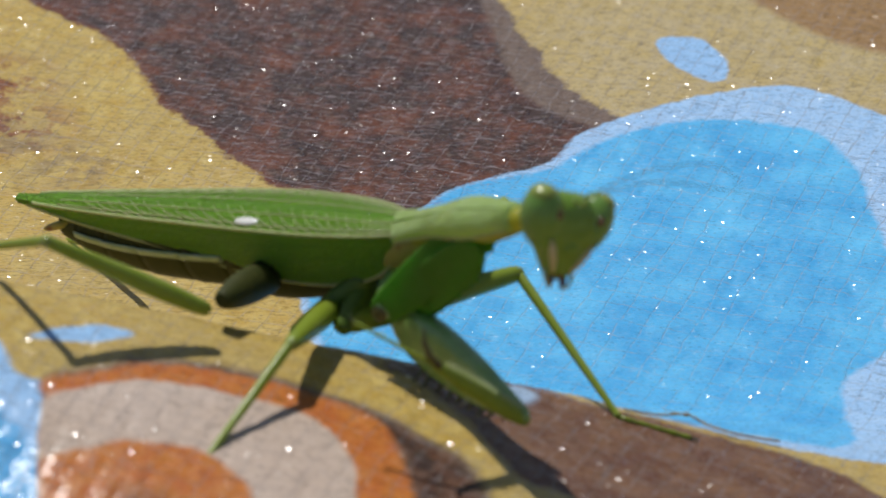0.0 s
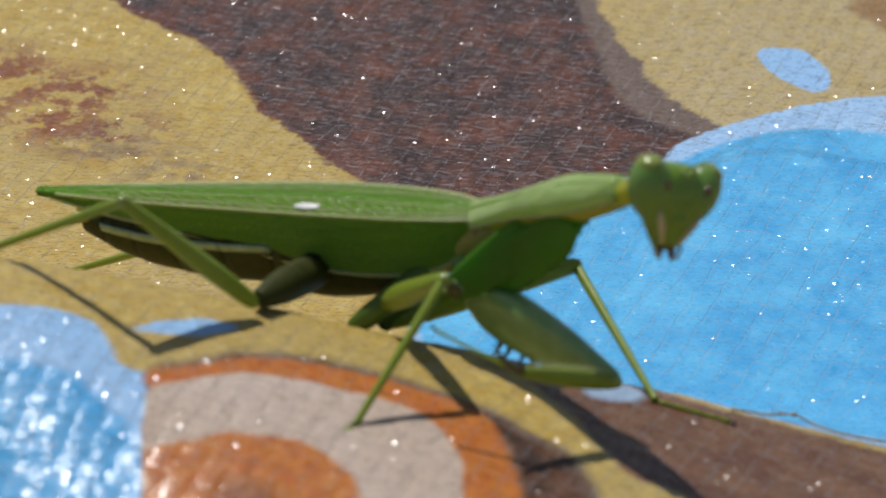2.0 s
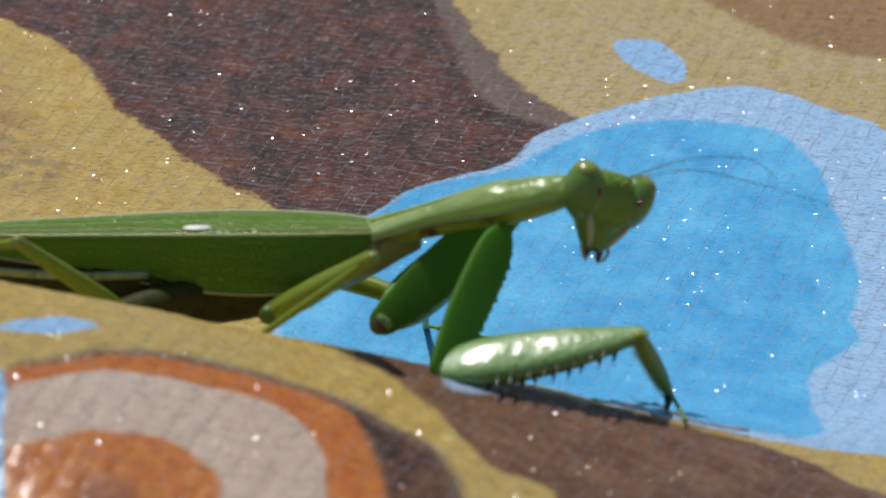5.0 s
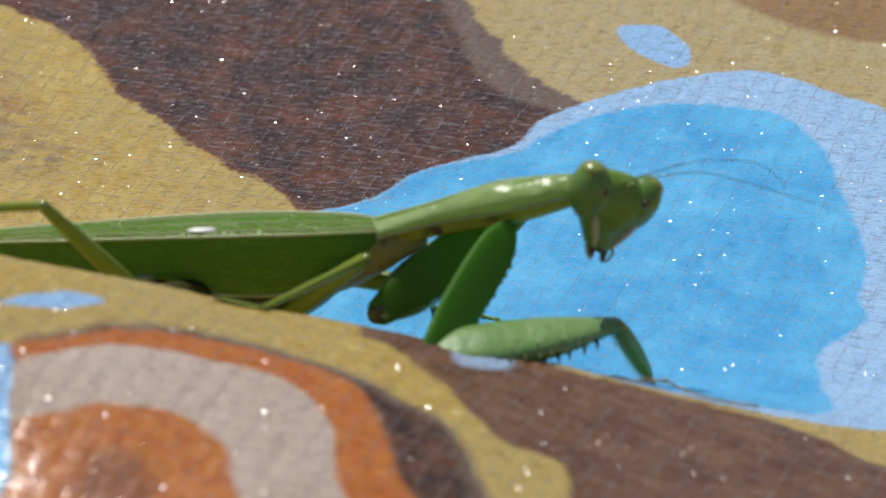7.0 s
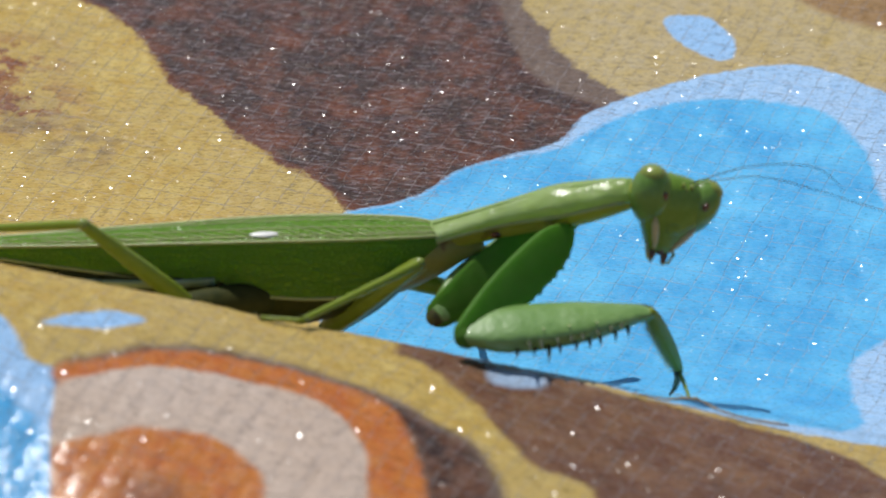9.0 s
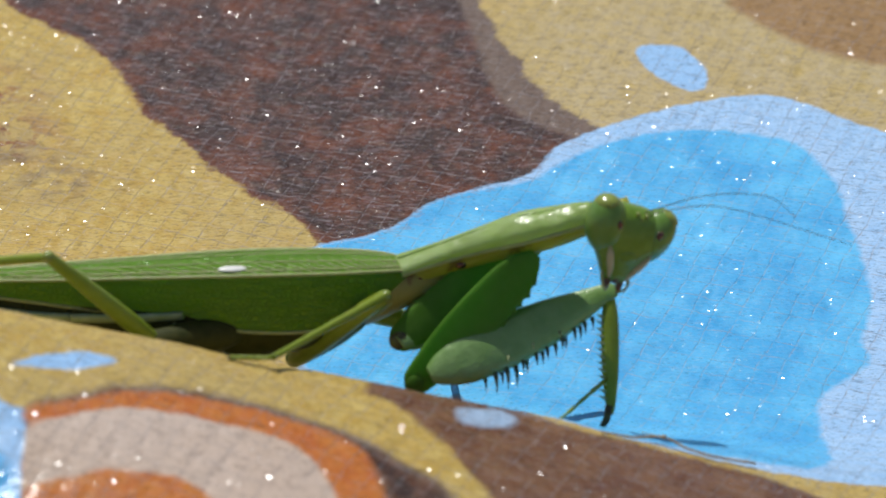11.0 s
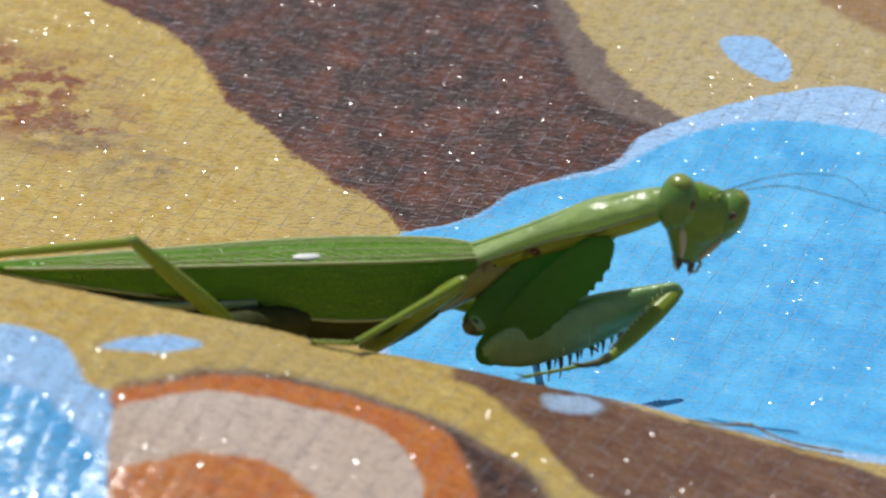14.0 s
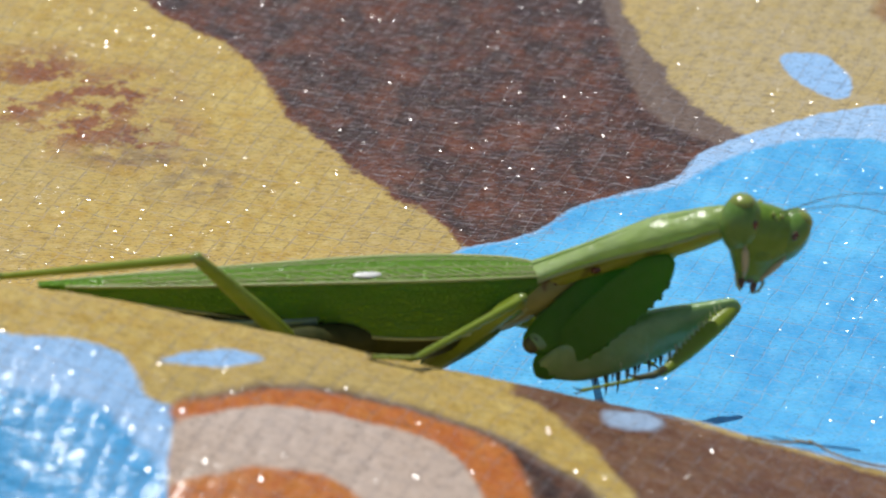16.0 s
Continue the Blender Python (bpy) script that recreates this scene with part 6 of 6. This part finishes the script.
    walk(PART["mtar_f"], [
        (0, mm(16.7, 1.0, -25.0, -19.4, 30.8, 18.0)), (0.5, mm(16.9, 2.5, -22.9, -18.2, 27.8, 18.7)), (1, mm(16.3, -0.1, -20.6, -16.3, 27.7, 22.1)),
        (1.5, mm(15.9, -0.3, -21.9, -13.1, 25.4, 15.7)), (2, mm(16.9, -1.0, -20.3, -10.4, 23.1, 14.9)), (2.5, mm(12.7, -4.3, -20.0, -5.9, 18.4, 7.5)),
        (2.7, mm(11.5, -3.3, -19.5, -1.7, 17.8, 6.7)), (3, mm(9.5, 0.2, -23.5, -2.4, 12.3, -2.2)), (3.3, mm(10.9, -3.1, -20.9, -2.2, 12.7, -1.3)),
        (3.5, mm(7.2, 1.9, -19.8, -0.5, 32.0, 0.4)), (3.8, mm(7.5, 8.7, -18.0, 0.3, 27.9, 0.2)), (4, mm(4.0, 18.6, -19.2, -10.6, 3.9, -18.5)),
        (4.5, mm(4.3, 18.6, -19.2, -12.1, 3.9, -17.8)), (7, mm(3.5, 18.7, -16.7, -8.3, 5.8, -16.7)), (7.5, mm(3.8, 18.6, -17.2, -8.5, 5.4, -17.6)),
        (8, mm(4.7, 18.4, -17.7, -8.4, 4.4, -21.0)), (8.5, mm(4.5, 18.1, -17.6, -8.2, 3.5, -23.9)), (9, mm(4.7, 18.1, -17.6, -8.2, 3.4, -24.2)),
        (9.5, mm(6.3, 17.7, -17.8, -8.0, 1.8, -28.2)), (12, mm(7.6, 17.5, -17.9, -7.9, 1.6, -28.3)), (12.5, mm(7.6, 17.5, -18.0, -8.1, 1.7, -28.4)),
        (13, mm(7.6, 17.5, -17.8, -7.9, 1.8, -28.3)), (13.5, mm(7.9, 17.5, -17.8, -8.0, 1.9, -28.3)), (14, mm(8.3, 17.4, -17.7, -7.9, 1.9, -28.3)),
        (14.5, mm(8.4, 17.5, -17.6, -7.9, 2.0, -28.3)), (15, mm(8.2, 17.5, -17.6, -7.9, 2.2, -28.2)), (15.5, mm(8.3, 17.5, -17.6, -7.9, 2.2, -28.3)),
        (16, mm(8.2, 17.5, -17.4, -7.9, 2.3, -28.3)),
    ])
    walk(PART["hcox_n"], [
        (0, mm(-19.0, -2.2, -6.0, -173.3, -28.4, -69.0)), (0.5, mm(-19.0, -2.2, -6.0, -172.0, -28.3, -73.1)), (1, mm(-19.0, -2.2, -6.0, -171.0, -27.9, -74.2)),
        (1.5, mm(-19.0, -2.2, -6.0, -166.6, -20.2, -89.2)), (2, mm(-19.0, -2.2, -6.0, -164.8, -17.5, -86.3)), (2.5, mm(-19.0, -2.2, -6.0, -164.1, -5.9, -111.3)),
        (2.7, mm(-19.0, -2.2, -6.0, -167.7, -7.7, -106.5)), (3, mm(-19.0, -2.2, -6.0, -165.9, -8.4, -102.4)), (3.3, mm(-19.0, -2.2, -6.0, -167.4, -5.5, -107.4)),
        (3.5, mm(-19.0, -2.2, -6.0, -168.1, 5.6, -142.9)), (3.8, mm(-19.0, -2.2, -6.0, -165.7, 5.8, -142.5)), (4, mm(-19.0, -2.2, -6.0, -166.2, 6.3, -145.8)),
        (4.5, mm(-19.0, -2.2, -6.0, -166.9, 7.4, -150.7)), (7, mm(-19.0, -2.2, -6.0, -168.9, -11.6, -128.1)), (7.5, mm(-19.0, -2.2, -6.0, -168.1, -8.8, -132.1)),
        (8, mm(-19.0, -2.2, -6.0, -166.5, -7.2, -141.8)), (8.5, mm(-19.0, -2.2, -6.0, -165.0, -5.6, -152.7)), (9, mm(-19.0, -2.2, -6.0, -165.2, -4.8, -151.3)),
        (9.5, mm(-19.0, -2.2, -6.0, -164.2, -0.9, -158.0)), (12, mm(-19.0, -2.2, -6.0, -164.1, -0.4, -156.0)), (12.5, mm(-19.0, -2.2, -6.0, -164.2, -0.3, -156.2)),
        (13, mm(-19.0, -2.2, -6.0, -164.2, -1.9, -155.6)), (13.5, mm(-19.0, -2.2, -6.0, -164.3, -2.6, -155.0)), (14, mm(-19.0, -2.2, -6.0, -164.2, -3.7, -156.6)),
        (14.5, mm(-19.0, -2.2, -6.0, -164.4, -5.2, -155.2)), (15, mm(-19.0, -2.2, -6.0, -164.2, -5.0, -157.8)), (15.5, mm(-19.0, -2.2, -6.0, -164.6, -6.6, -153.9)),
        (16, mm(-19.0, -2.2, -6.0, -164.5, -6.0, -155.4)),
    ])
    walk(PART["hfem_n"], [
        (0, mm(-13.0, -17.8, 3.0, -175.7, -52.3, -138.0)), (0.5, mm(-14.4, -17.4, 2.5, -179.9, -52.4, -134.1)), (1, mm(-14.7, -17.3, 2.3, -179.9, -51.7, -134.1)),
        (1.5, mm(-18.8, -15.4, -1.1, 166.4, -60.5, -127.9)), (2, mm(-18.0, -17.4, -1.2, 172.5, -56.1, -136.8)), (2.5, mm(-23.1, -12.8, -4.8, 165.1, -55.2, -140.9)),
        (2.7, mm(-22.6, -14.5, -4.3, 163.8, -54.7, -144.2)), (3, mm(-22.2, -16.6, -3.8, 174.3, -57.8, -163.8)), (3.3, mm(-22.4, -13.0, -4.9, 159.3, -58.5, -145.9)),
        (3.5, mm(-25.4, -7.1, -6.8, 143.5, -53.5, -128.0)), (3.8, mm(-25.4, -7.1, -6.8, 155.8, -42.5, -143.9)), (4, mm(-26.0, -7.0, -6.9, 154.4, -40.6, -139.9)),
        (4.5, mm(-26.4, -6.3, -7.1, 151.7, -40.3, -135.1)), (7, mm(-24.1, -8.7, -4.3, 154.8, -50.6, -139.5)), (7.5, mm(-24.6, -8.4, -4.7, 152.7, -51.8, -137.5)),
        (8, mm(-25.6, -7.4, -4.9, 151.9, -50.5, -139.4)), (8.5, mm(-26.5, -6.1, -5.2, 156.0, -44.6, -147.3)), (9, mm(-26.4, -6.3, -5.3, 156.7, -44.7, -148.7)),
        (9.5, mm(-26.9, -5.4, -5.9, 158.2, -43.1, -153.7)), (12, mm(-26.8, -5.7, -5.9, 159.8, -45.7, -156.0)), (12.5, mm(-26.8, -5.6, -6.0, 159.2, -45.5, -155.3)),
        (13, mm(-26.7, -5.7, -5.7, 158.6, -45.5, -154.4)), (13.5, mm(-26.7, -5.8, -5.6, 157.8, -46.1, -153.4)), (14, mm(-26.8, -5.6, -5.4, 154.9, -46.5, -149.4)),
        (14.5, mm(-26.7, -5.7, -5.2, 154.8, -46.3, -149.2)), (15, mm(-26.8, -5.4, -5.3, 154.3, -46.2, -148.6)), (15.5, mm(-26.6, -5.9, -5.0, 153.9, -46.2, -148.1)),
        (16, mm(-26.7, -5.7, -5.1, 153.5, -46.5, -147.7)),
    ])
    walk(PART["htib_n"], [
        (0, mm(-21.5, -25.4, 17.8, 176.4, 18.8, 166.7)), (0.5, mm(-22.3, -25.5, 17.3, 173.5, 21.9, 165.8)), (1, mm(-22.7, -25.6, 16.9, 172.8, 25.5, 165.9)),
        (1.5, mm(-24.4, -22.7, 15.1, 175.8, 20.4, 175.2)), (2, mm(-25.6, -24.5, 14.2, 173.6, 21.4, 177.1)), (2.5, mm(-31.4, -19.5, 10.5, 175.3, 21.1, 179.5)),
        (2.7, mm(-31.3, -20.7, 10.9, 171.5, 20.5, 176.4)), (3, mm(-31.7, -19.4, 11.9, 172.9, 19.6, 173.5)), (3.3, mm(-30.4, -18.5, 10.9, 165.6, 23.3, 154.9)),
        (3.5, mm(-32.2, -15.8, 8.2, 166.4, 16.0, 157.7)), (3.8, mm(-36.4, -15.2, 5.8, 164.2, 16.9, 153.7)), (4, mm(-36.8, -16.0, 5.2, 163.5, 16.6, 153.3)),
        (4.5, mm(-36.4, -16.3, 4.9, 163.9, 15.3, 155.2)), (7, mm(-33.1, -16.4, 10.1, 165.2, 9.5, 158.1)), (7.5, mm(-33.1, -16.2, 9.9, 165.1, 9.9, 157.5)),
        (8, mm(-34.6, -15.1, 9.4, 164.8, 11.3, 155.3)), (8.5, mm(-37.7, -13.2, 7.9, 164.6, 12.4, 153.4)), (9, mm(-37.7, -13.1, 7.8, 164.5, 12.6, 153.0)),
        (9.5, mm(-39.1, -11.4, 6.8, 163.9, 14.2, 149.3)), (12, mm(-38.6, -10.9, 7.4, 165.6, 14.4, 156.1)), (12.5, mm(-38.6, -11.1, 7.3, 165.7, 14.4, 156.3)),
        (13, mm(-38.5, -11.3, 7.5, 165.6, 14.4, 156.0)), (13.5, mm(-38.2, -11.6, 7.8, 165.6, 14.4, 156.0)), (14, mm(-37.8, -12.1, 8.0, 165.6, 14.4, 155.8)),
        (14.5, mm(-37.7, -12.3, 8.2, 165.6, 14.4, 155.8)), (15, mm(-37.8, -12.1, 8.2, 165.7, 14.3, 155.9)), (15.5, mm(-37.5, -12.7, 8.4, 165.7, 14.4, 155.8)),
        (16, mm(-37.5, -12.6, 8.4, 165.7, 14.4, 155.9)),
    ])
    walk(PART["htar_n"], [
        (0, mm(-43.1, -20.3, 10.2, -170.8, -12.3, -133.9)), (0.5, mm(-43.4, -20.2, 8.5, -170.0, -8.7, -134.1)), (1, mm(-43.3, -20.4, 6.8, -169.7, -7.4, -134.2)),
        (1.5, mm(-46.4, -20.8, 6.9, -171.9, -4.4, -140.7)), (2, mm(-47.4, -23.4, 5.7, -174.0, -1.6, -141.5)), (2.5, mm(-53.3, -19.3, 2.0, -175.5, 2.4, -152.9)),
        (2.7, mm(-53.3, -19.4, 2.7, -179.2, 3.7, -155.6)), (3, mm(-53.7, -16.9, 4.1, -179.3, 3.1, -162.5)), (3.3, mm(-50.0, -9.3, 1.6, -179.3, 3.8, -162.8)),
        (3.5, mm(-53.1, -7.2, 1.7, -178.8, 6.1, -164.9)), (3.8, mm(-56.6, -5.2, -1.1, -178.0, 9.7, -166.5)), (4, mm(-56.9, -5.9, -1.5, -178.0, 9.7, -164.7)),
        (4.5, mm(-57.0, -6.8, -1.3, -178.0, 9.2, -164.0)), (7, mm(-54.6, -7.8, 6.2, -178.5, 7.6, -163.6)), (7.5, mm(-54.5, -7.4, 5.9, -178.4, 7.8, -164.4)),
        (8, mm(-55.5, -5.5, 4.8, -178.1, 8.6, -167.1)), (8.5, mm(-58.2, -2.9, 2.8, -177.8, 9.6, -169.5)), (9, mm(-58.2, -2.7, 2.7, -177.8, 9.7, -169.9)),
        (9.5, mm(-58.7, 0.2, 1.1, -177.4, 11.3, -173.5)), (12, mm(-59.5, -1.7, 1.5, -177.2, 11.2, -173.3)), (12.5, mm(-59.5, -1.9, 1.5, -177.3, 11.2, -173.3)),
        (13, mm(-59.3, -2.1, 1.7, -177.3, 11.3, -173.4)), (13.5, mm(-59.0, -2.3, 2.0, -177.4, 11.3, -173.4)), (14, mm(-58.6, -2.8, 2.2, -177.4, 11.3, -173.5)),
        (14.5, mm(-58.5, -3.0, 2.4, -177.4, 11.3, -173.5)), (15, mm(-58.6, -2.8, 2.4, -177.4, 11.3, -173.5)), (15.5, mm(-58.3, -3.4, 2.6, -177.4, 11.3, -173.5)),
        (16, mm(-58.3, -3.3, 2.6, -177.4, 11.3, -173.5)),
    ])
    walk(PART["hcox_f"], [
        (0, mm(-19.0, 2.2, -6.0, 120.7, 45.7, 145.0)), (0.5, mm(-19.0, 2.2, -6.0, 118.3, 45.7, 145.0)), (1, mm(-19.0, 2.2, -6.0, 117.6, 45.7, 145.0)),
        (1.5, mm(-19.0, 2.2, -6.0, 120.4, 45.7, 145.0)), (2, mm(-19.0, 2.2, -6.0, 118.8, 45.7, 145.0)), (2.5, mm(-19.0, 2.2, -6.0, 124.3, 45.7, 145.0)),
        (2.7, mm(-19.0, 2.2, -6.0, 123.9, 45.7, 145.0)), (3, mm(-19.0, 2.2, -6.0, 129.0, 45.7, 145.0)), (3.3, mm(-19.0, 2.2, -6.0, 128.5, 45.7, 145.0)),
        (3.5, mm(-19.0, 2.2, -6.0, 129.0, 45.7, 145.0)), (3.8, mm(-19.0, 2.2, -6.0, 128.6, 45.7, 145.0)), (4, mm(-19.0, 2.2, -6.0, 127.3, 45.7, 145.0)),
        (4.5, mm(-19.0, 2.2, -6.0, 126.8, 45.7, 145.0)), (7, mm(-19.0, 2.2, -6.0, 126.9, 45.7, 145.0)), (7.5, mm(-19.0, 2.2, -6.0, 127.4, 45.7, 145.0)),
        (8, mm(-19.0, 2.2, -6.0, 129.3, 45.7, 145.0)), (8.5, mm(-19.0, 2.2, -6.0, 131.0, 45.7, 145.0)), (9, mm(-19.0, 2.2, -6.0, 131.3, 45.7, 145.0)),
        (9.5, mm(-19.0, 2.2, -6.0, 133.5, 45.7, 145.0)), (12, mm(-19.0, 2.2, -6.0, 133.5, 45.7, 145.0)), (12.5, mm(-19.0, 2.2, -6.0, 133.6, 45.7, 145.0)),
        (13, mm(-19.0, 2.2, -6.0, 133.6, 45.7, 145.0)), (13.5, mm(-19.0, 2.2, -6.0, 133.6, 45.7, 145.0)), (14, mm(-19.0, 2.2, -6.0, 133.6, 45.7, 145.0)),
        (14.5, mm(-19.0, 2.2, -6.0, 133.6, 45.7, 145.0)), (15, mm(-19.0, 2.2, -6.0, 133.6, 45.7, 145.0)), (15.5, mm(-19.0, 2.2, -6.0, 133.7, 45.7, 145.0)),
        (16, mm(-19.0, 2.2, -6.0, 133.7, 45.7, 145.0)),
    ])
    walk(PART["hfem_f"], [
        (0, mm(-23.9, 5.6, -12.1, -158.6, -5.0, 168.8)), (0.5, mm(-23.9, 5.6, -12.1, -161.2, -5.0, 168.8)), (1, mm(-23.9, 5.6, -12.1, -162.1, -5.0, 168.8)),
        (1.5, mm(-23.9, 5.6, -12.1, -166.4, -5.0, 168.8)), (2, mm(-23.9, 5.6, -12.1, -169.9, -5.0, 168.8)), (2.5, mm(-23.9, 5.6, -12.1, -175.0, -5.0, 168.8)),
        (2.7, mm(-23.9, 5.6, -12.1, -178.9, -5.0, 168.8)), (3, mm(-23.9, 5.6, -12.1, -179.2, -5.0, 168.8)), (3.3, mm(-23.9, 5.6, -12.1, -179.3, -5.0, 168.8)),
        (3.5, mm(-23.9, 5.6, -12.1, 179.8, -5.0, 168.8)), (3.8, mm(-23.9, 5.6, -12.1, 178.8, -5.0, 168.8)), (4, mm(-23.9, 5.6, -12.1, 179.0, -5.0, 168.8)),
        (4.5, mm(-23.9, 5.6, -12.1, 179.1, -5.0, 168.8)), (7, mm(-23.9, 5.6, -12.1, 179.7, -5.0, 168.8)), (7.5, mm(-23.9, 5.6, -12.1, 179.5, -5.0, 168.8)),
        (8, mm(-23.9, 5.6, -12.1, 178.9, -5.0, 168.8)), (8.5, mm(-23.9, 5.6, -12.1, 178.5, -5.0, 168.8)), (9, mm(-23.9, 5.6, -12.1, 178.5, -5.0, 168.8)),
        (9.5, mm(-23.9, 5.6, -12.1, 177.9, -5.0, 168.8)), (12, mm(-23.9, 5.6, -12.1, 177.9, -5.0, 168.8)), (12.5, mm(-23.9, 5.6, -12.1, 177.9, -5.0, 168.8)),
        (13, mm(-23.9, 5.6, -12.1, 177.9, -5.0, 168.8)), (13.5, mm(-23.9, 5.6, -12.1, 177.9, -5.0, 168.8)), (14, mm(-23.9, 5.6, -12.1, 177.9, -5.0, 168.8)),
        (14.5, mm(-23.9, 5.6, -12.1, 177.9, -5.0, 168.8)), (15, mm(-23.9, 5.6, -12.1, 177.9, -5.0, 168.8)), (15.5, mm(-23.9, 5.6, -12.1, 177.9, -5.0, 168.8)),
        (16, mm(-23.9, 5.6, -12.1, 177.9, -5.0, 168.8)),
    ])
    walk(PART["htib_f"], [
        (0, mm(-42.0, 9.2, -10.5, 173.1, 21.3, 168.6)), (0.5, mm(-42.0, 9.2, -10.5, 170.6, 21.3, 168.6)), (1, mm(-42.0, 9.2, -10.5, 169.9, 21.3, 168.6)),
        (1.5, mm(-42.0, 9.2, -10.5, 169.1, 21.3, 168.6)), (2, mm(-42.0, 9.2, -10.5, 166.2, 21.3, 168.6)), (2.5, mm(-42.0, 9.2, -10.5, 166.8, 21.3, 168.6)),
        (2.7, mm(-42.0, 9.2, -10.5, 164.2, 21.3, 168.6)), (3, mm(-42.0, 9.2, -10.5, 166.8, 21.3, 168.6)), (3.3, mm(-42.0, 9.2, -10.5, 166.6, 21.3, 168.6)),
        (3.5, mm(-42.0, 9.2, -10.5, 166.8, 21.3, 168.6)), (3.8, mm(-42.0, 9.2, -10.5, 166.5, 21.3, 168.6)), (4, mm(-42.0, 9.2, -10.5, 165.9, 21.3, 168.6)),
        (4.5, mm(-42.0, 9.2, -10.5, 165.6, 21.3, 168.6)), (7, mm(-42.0, 9.2, -10.5, 165.7, 21.3, 168.6)), (7.5, mm(-42.0, 9.2, -10.5, 165.9, 21.3, 168.6)),
        (8, mm(-42.0, 9.2, -10.5, 166.9, 21.3, 168.6)), (8.5, mm(-42.0, 9.2, -10.5, 167.8, 21.3, 168.6)), (9, mm(-42.0, 9.2, -10.5, 167.9, 21.3, 168.6)),
        (9.5, mm(-42.0, 9.2, -10.5, 169.2, 21.3, 168.6)), (12, mm(-42.0, 9.2, -10.5, 169.2, 21.3, 168.6)), (12.5, mm(-42.0, 9.2, -10.5, 169.2, 21.3, 168.6)),
        (13, mm(-42.0, 9.2, -10.5, 169.2, 21.3, 168.6)), (13.5, mm(-42.0, 9.2, -10.5, 169.2, 21.3, 168.6)), (14, mm(-42.0, 9.2, -10.5, 169.2, 21.3, 168.6)),
        (14.5, mm(-42.0, 9.2, -10.5, 169.2, 21.3, 168.6)), (15, mm(-42.0, 9.2, -10.5, 169.2, 21.3, 168.6)), (15.5, mm(-42.0, 9.2, -10.5, 169.3, 21.3, 168.6)),
        (16, mm(-42.0, 9.2, -10.5, 169.3, 21.3, 168.6)),
    ])
    walk(PART["htar_f"], [
        (0, mm(-63.5, 13.5, -19.0, -177.2, 11.9, 161.6)), (0.5, mm(-63.5, 13.5, -19.0, 179.9, 11.9, 161.6)), (1, mm(-63.5, 13.5, -19.0, 179.0, 11.9, 161.6)),
        (1.5, mm(-63.5, 13.5, -19.0, 176.9, 11.9, 161.6)), (2, mm(-63.5, 13.5, -19.0, 173.7, 11.9, 161.6)), (2.5, mm(-63.5, 13.5, -19.0, 172.1, 11.9, 161.6)),
        (2.7, mm(-63.5, 13.5, -19.0, 169.1, 11.9, 161.6)), (3, mm(-63.5, 13.5, -19.0, 170.7, 11.9, 161.6)), (3.3, mm(-63.5, 13.5, -19.0, 170.5, 11.9, 161.6)),
        (3.5, mm(-63.5, 13.5, -19.0, 170.0, 11.9, 161.6)), (3.8, mm(-63.5, 13.5, -19.0, 169.1, 11.9, 161.6)), (4, mm(-63.5, 13.5, -19.0, 168.7, 11.9, 161.6)),
        (4.5, mm(-63.5, 13.5, -19.0, 168.6, 11.9, 161.6)), (7, mm(-63.5, 13.5, -19.0, 169.1, 11.9, 161.6)), (7.5, mm(-63.5, 13.5, -19.0, 169.1, 11.9, 161.6)),
        (8, mm(-63.5, 13.5, -19.0, 169.4, 11.9, 161.6)), (8.5, mm(-63.5, 13.5, -19.0, 169.7, 11.9, 161.6)), (9, mm(-63.5, 13.5, -19.0, 169.8, 11.9, 161.6)),
        (9.5, mm(-63.5, 13.5, -19.0, 170.2, 11.9, 161.6)), (12, mm(-63.5, 13.5, -19.0, 170.2, 11.9, 161.6)), (12.5, mm(-63.5, 13.5, -19.0, 170.2, 11.9, 161.6)),
        (13, mm(-63.5, 13.5, -19.0, 170.2, 11.9, 161.6)), (13.5, mm(-63.5, 13.5, -19.0, 170.2, 11.9, 161.6)), (14, mm(-63.5, 13.5, -19.0, 170.2, 11.9, 161.6)),
        (14.5, mm(-63.5, 13.5, -19.0, 170.3, 11.9, 161.6)), (15, mm(-63.5, 13.5, -19.0, 170.3, 11.9, 161.6)), (15.5, mm(-63.5, 13.5, -19.0, 170.3, 11.9, 161.6)),
        (16, mm(-63.5, 13.5, -19.0, 170.3, 11.9, 161.6)),
    ])


motions()
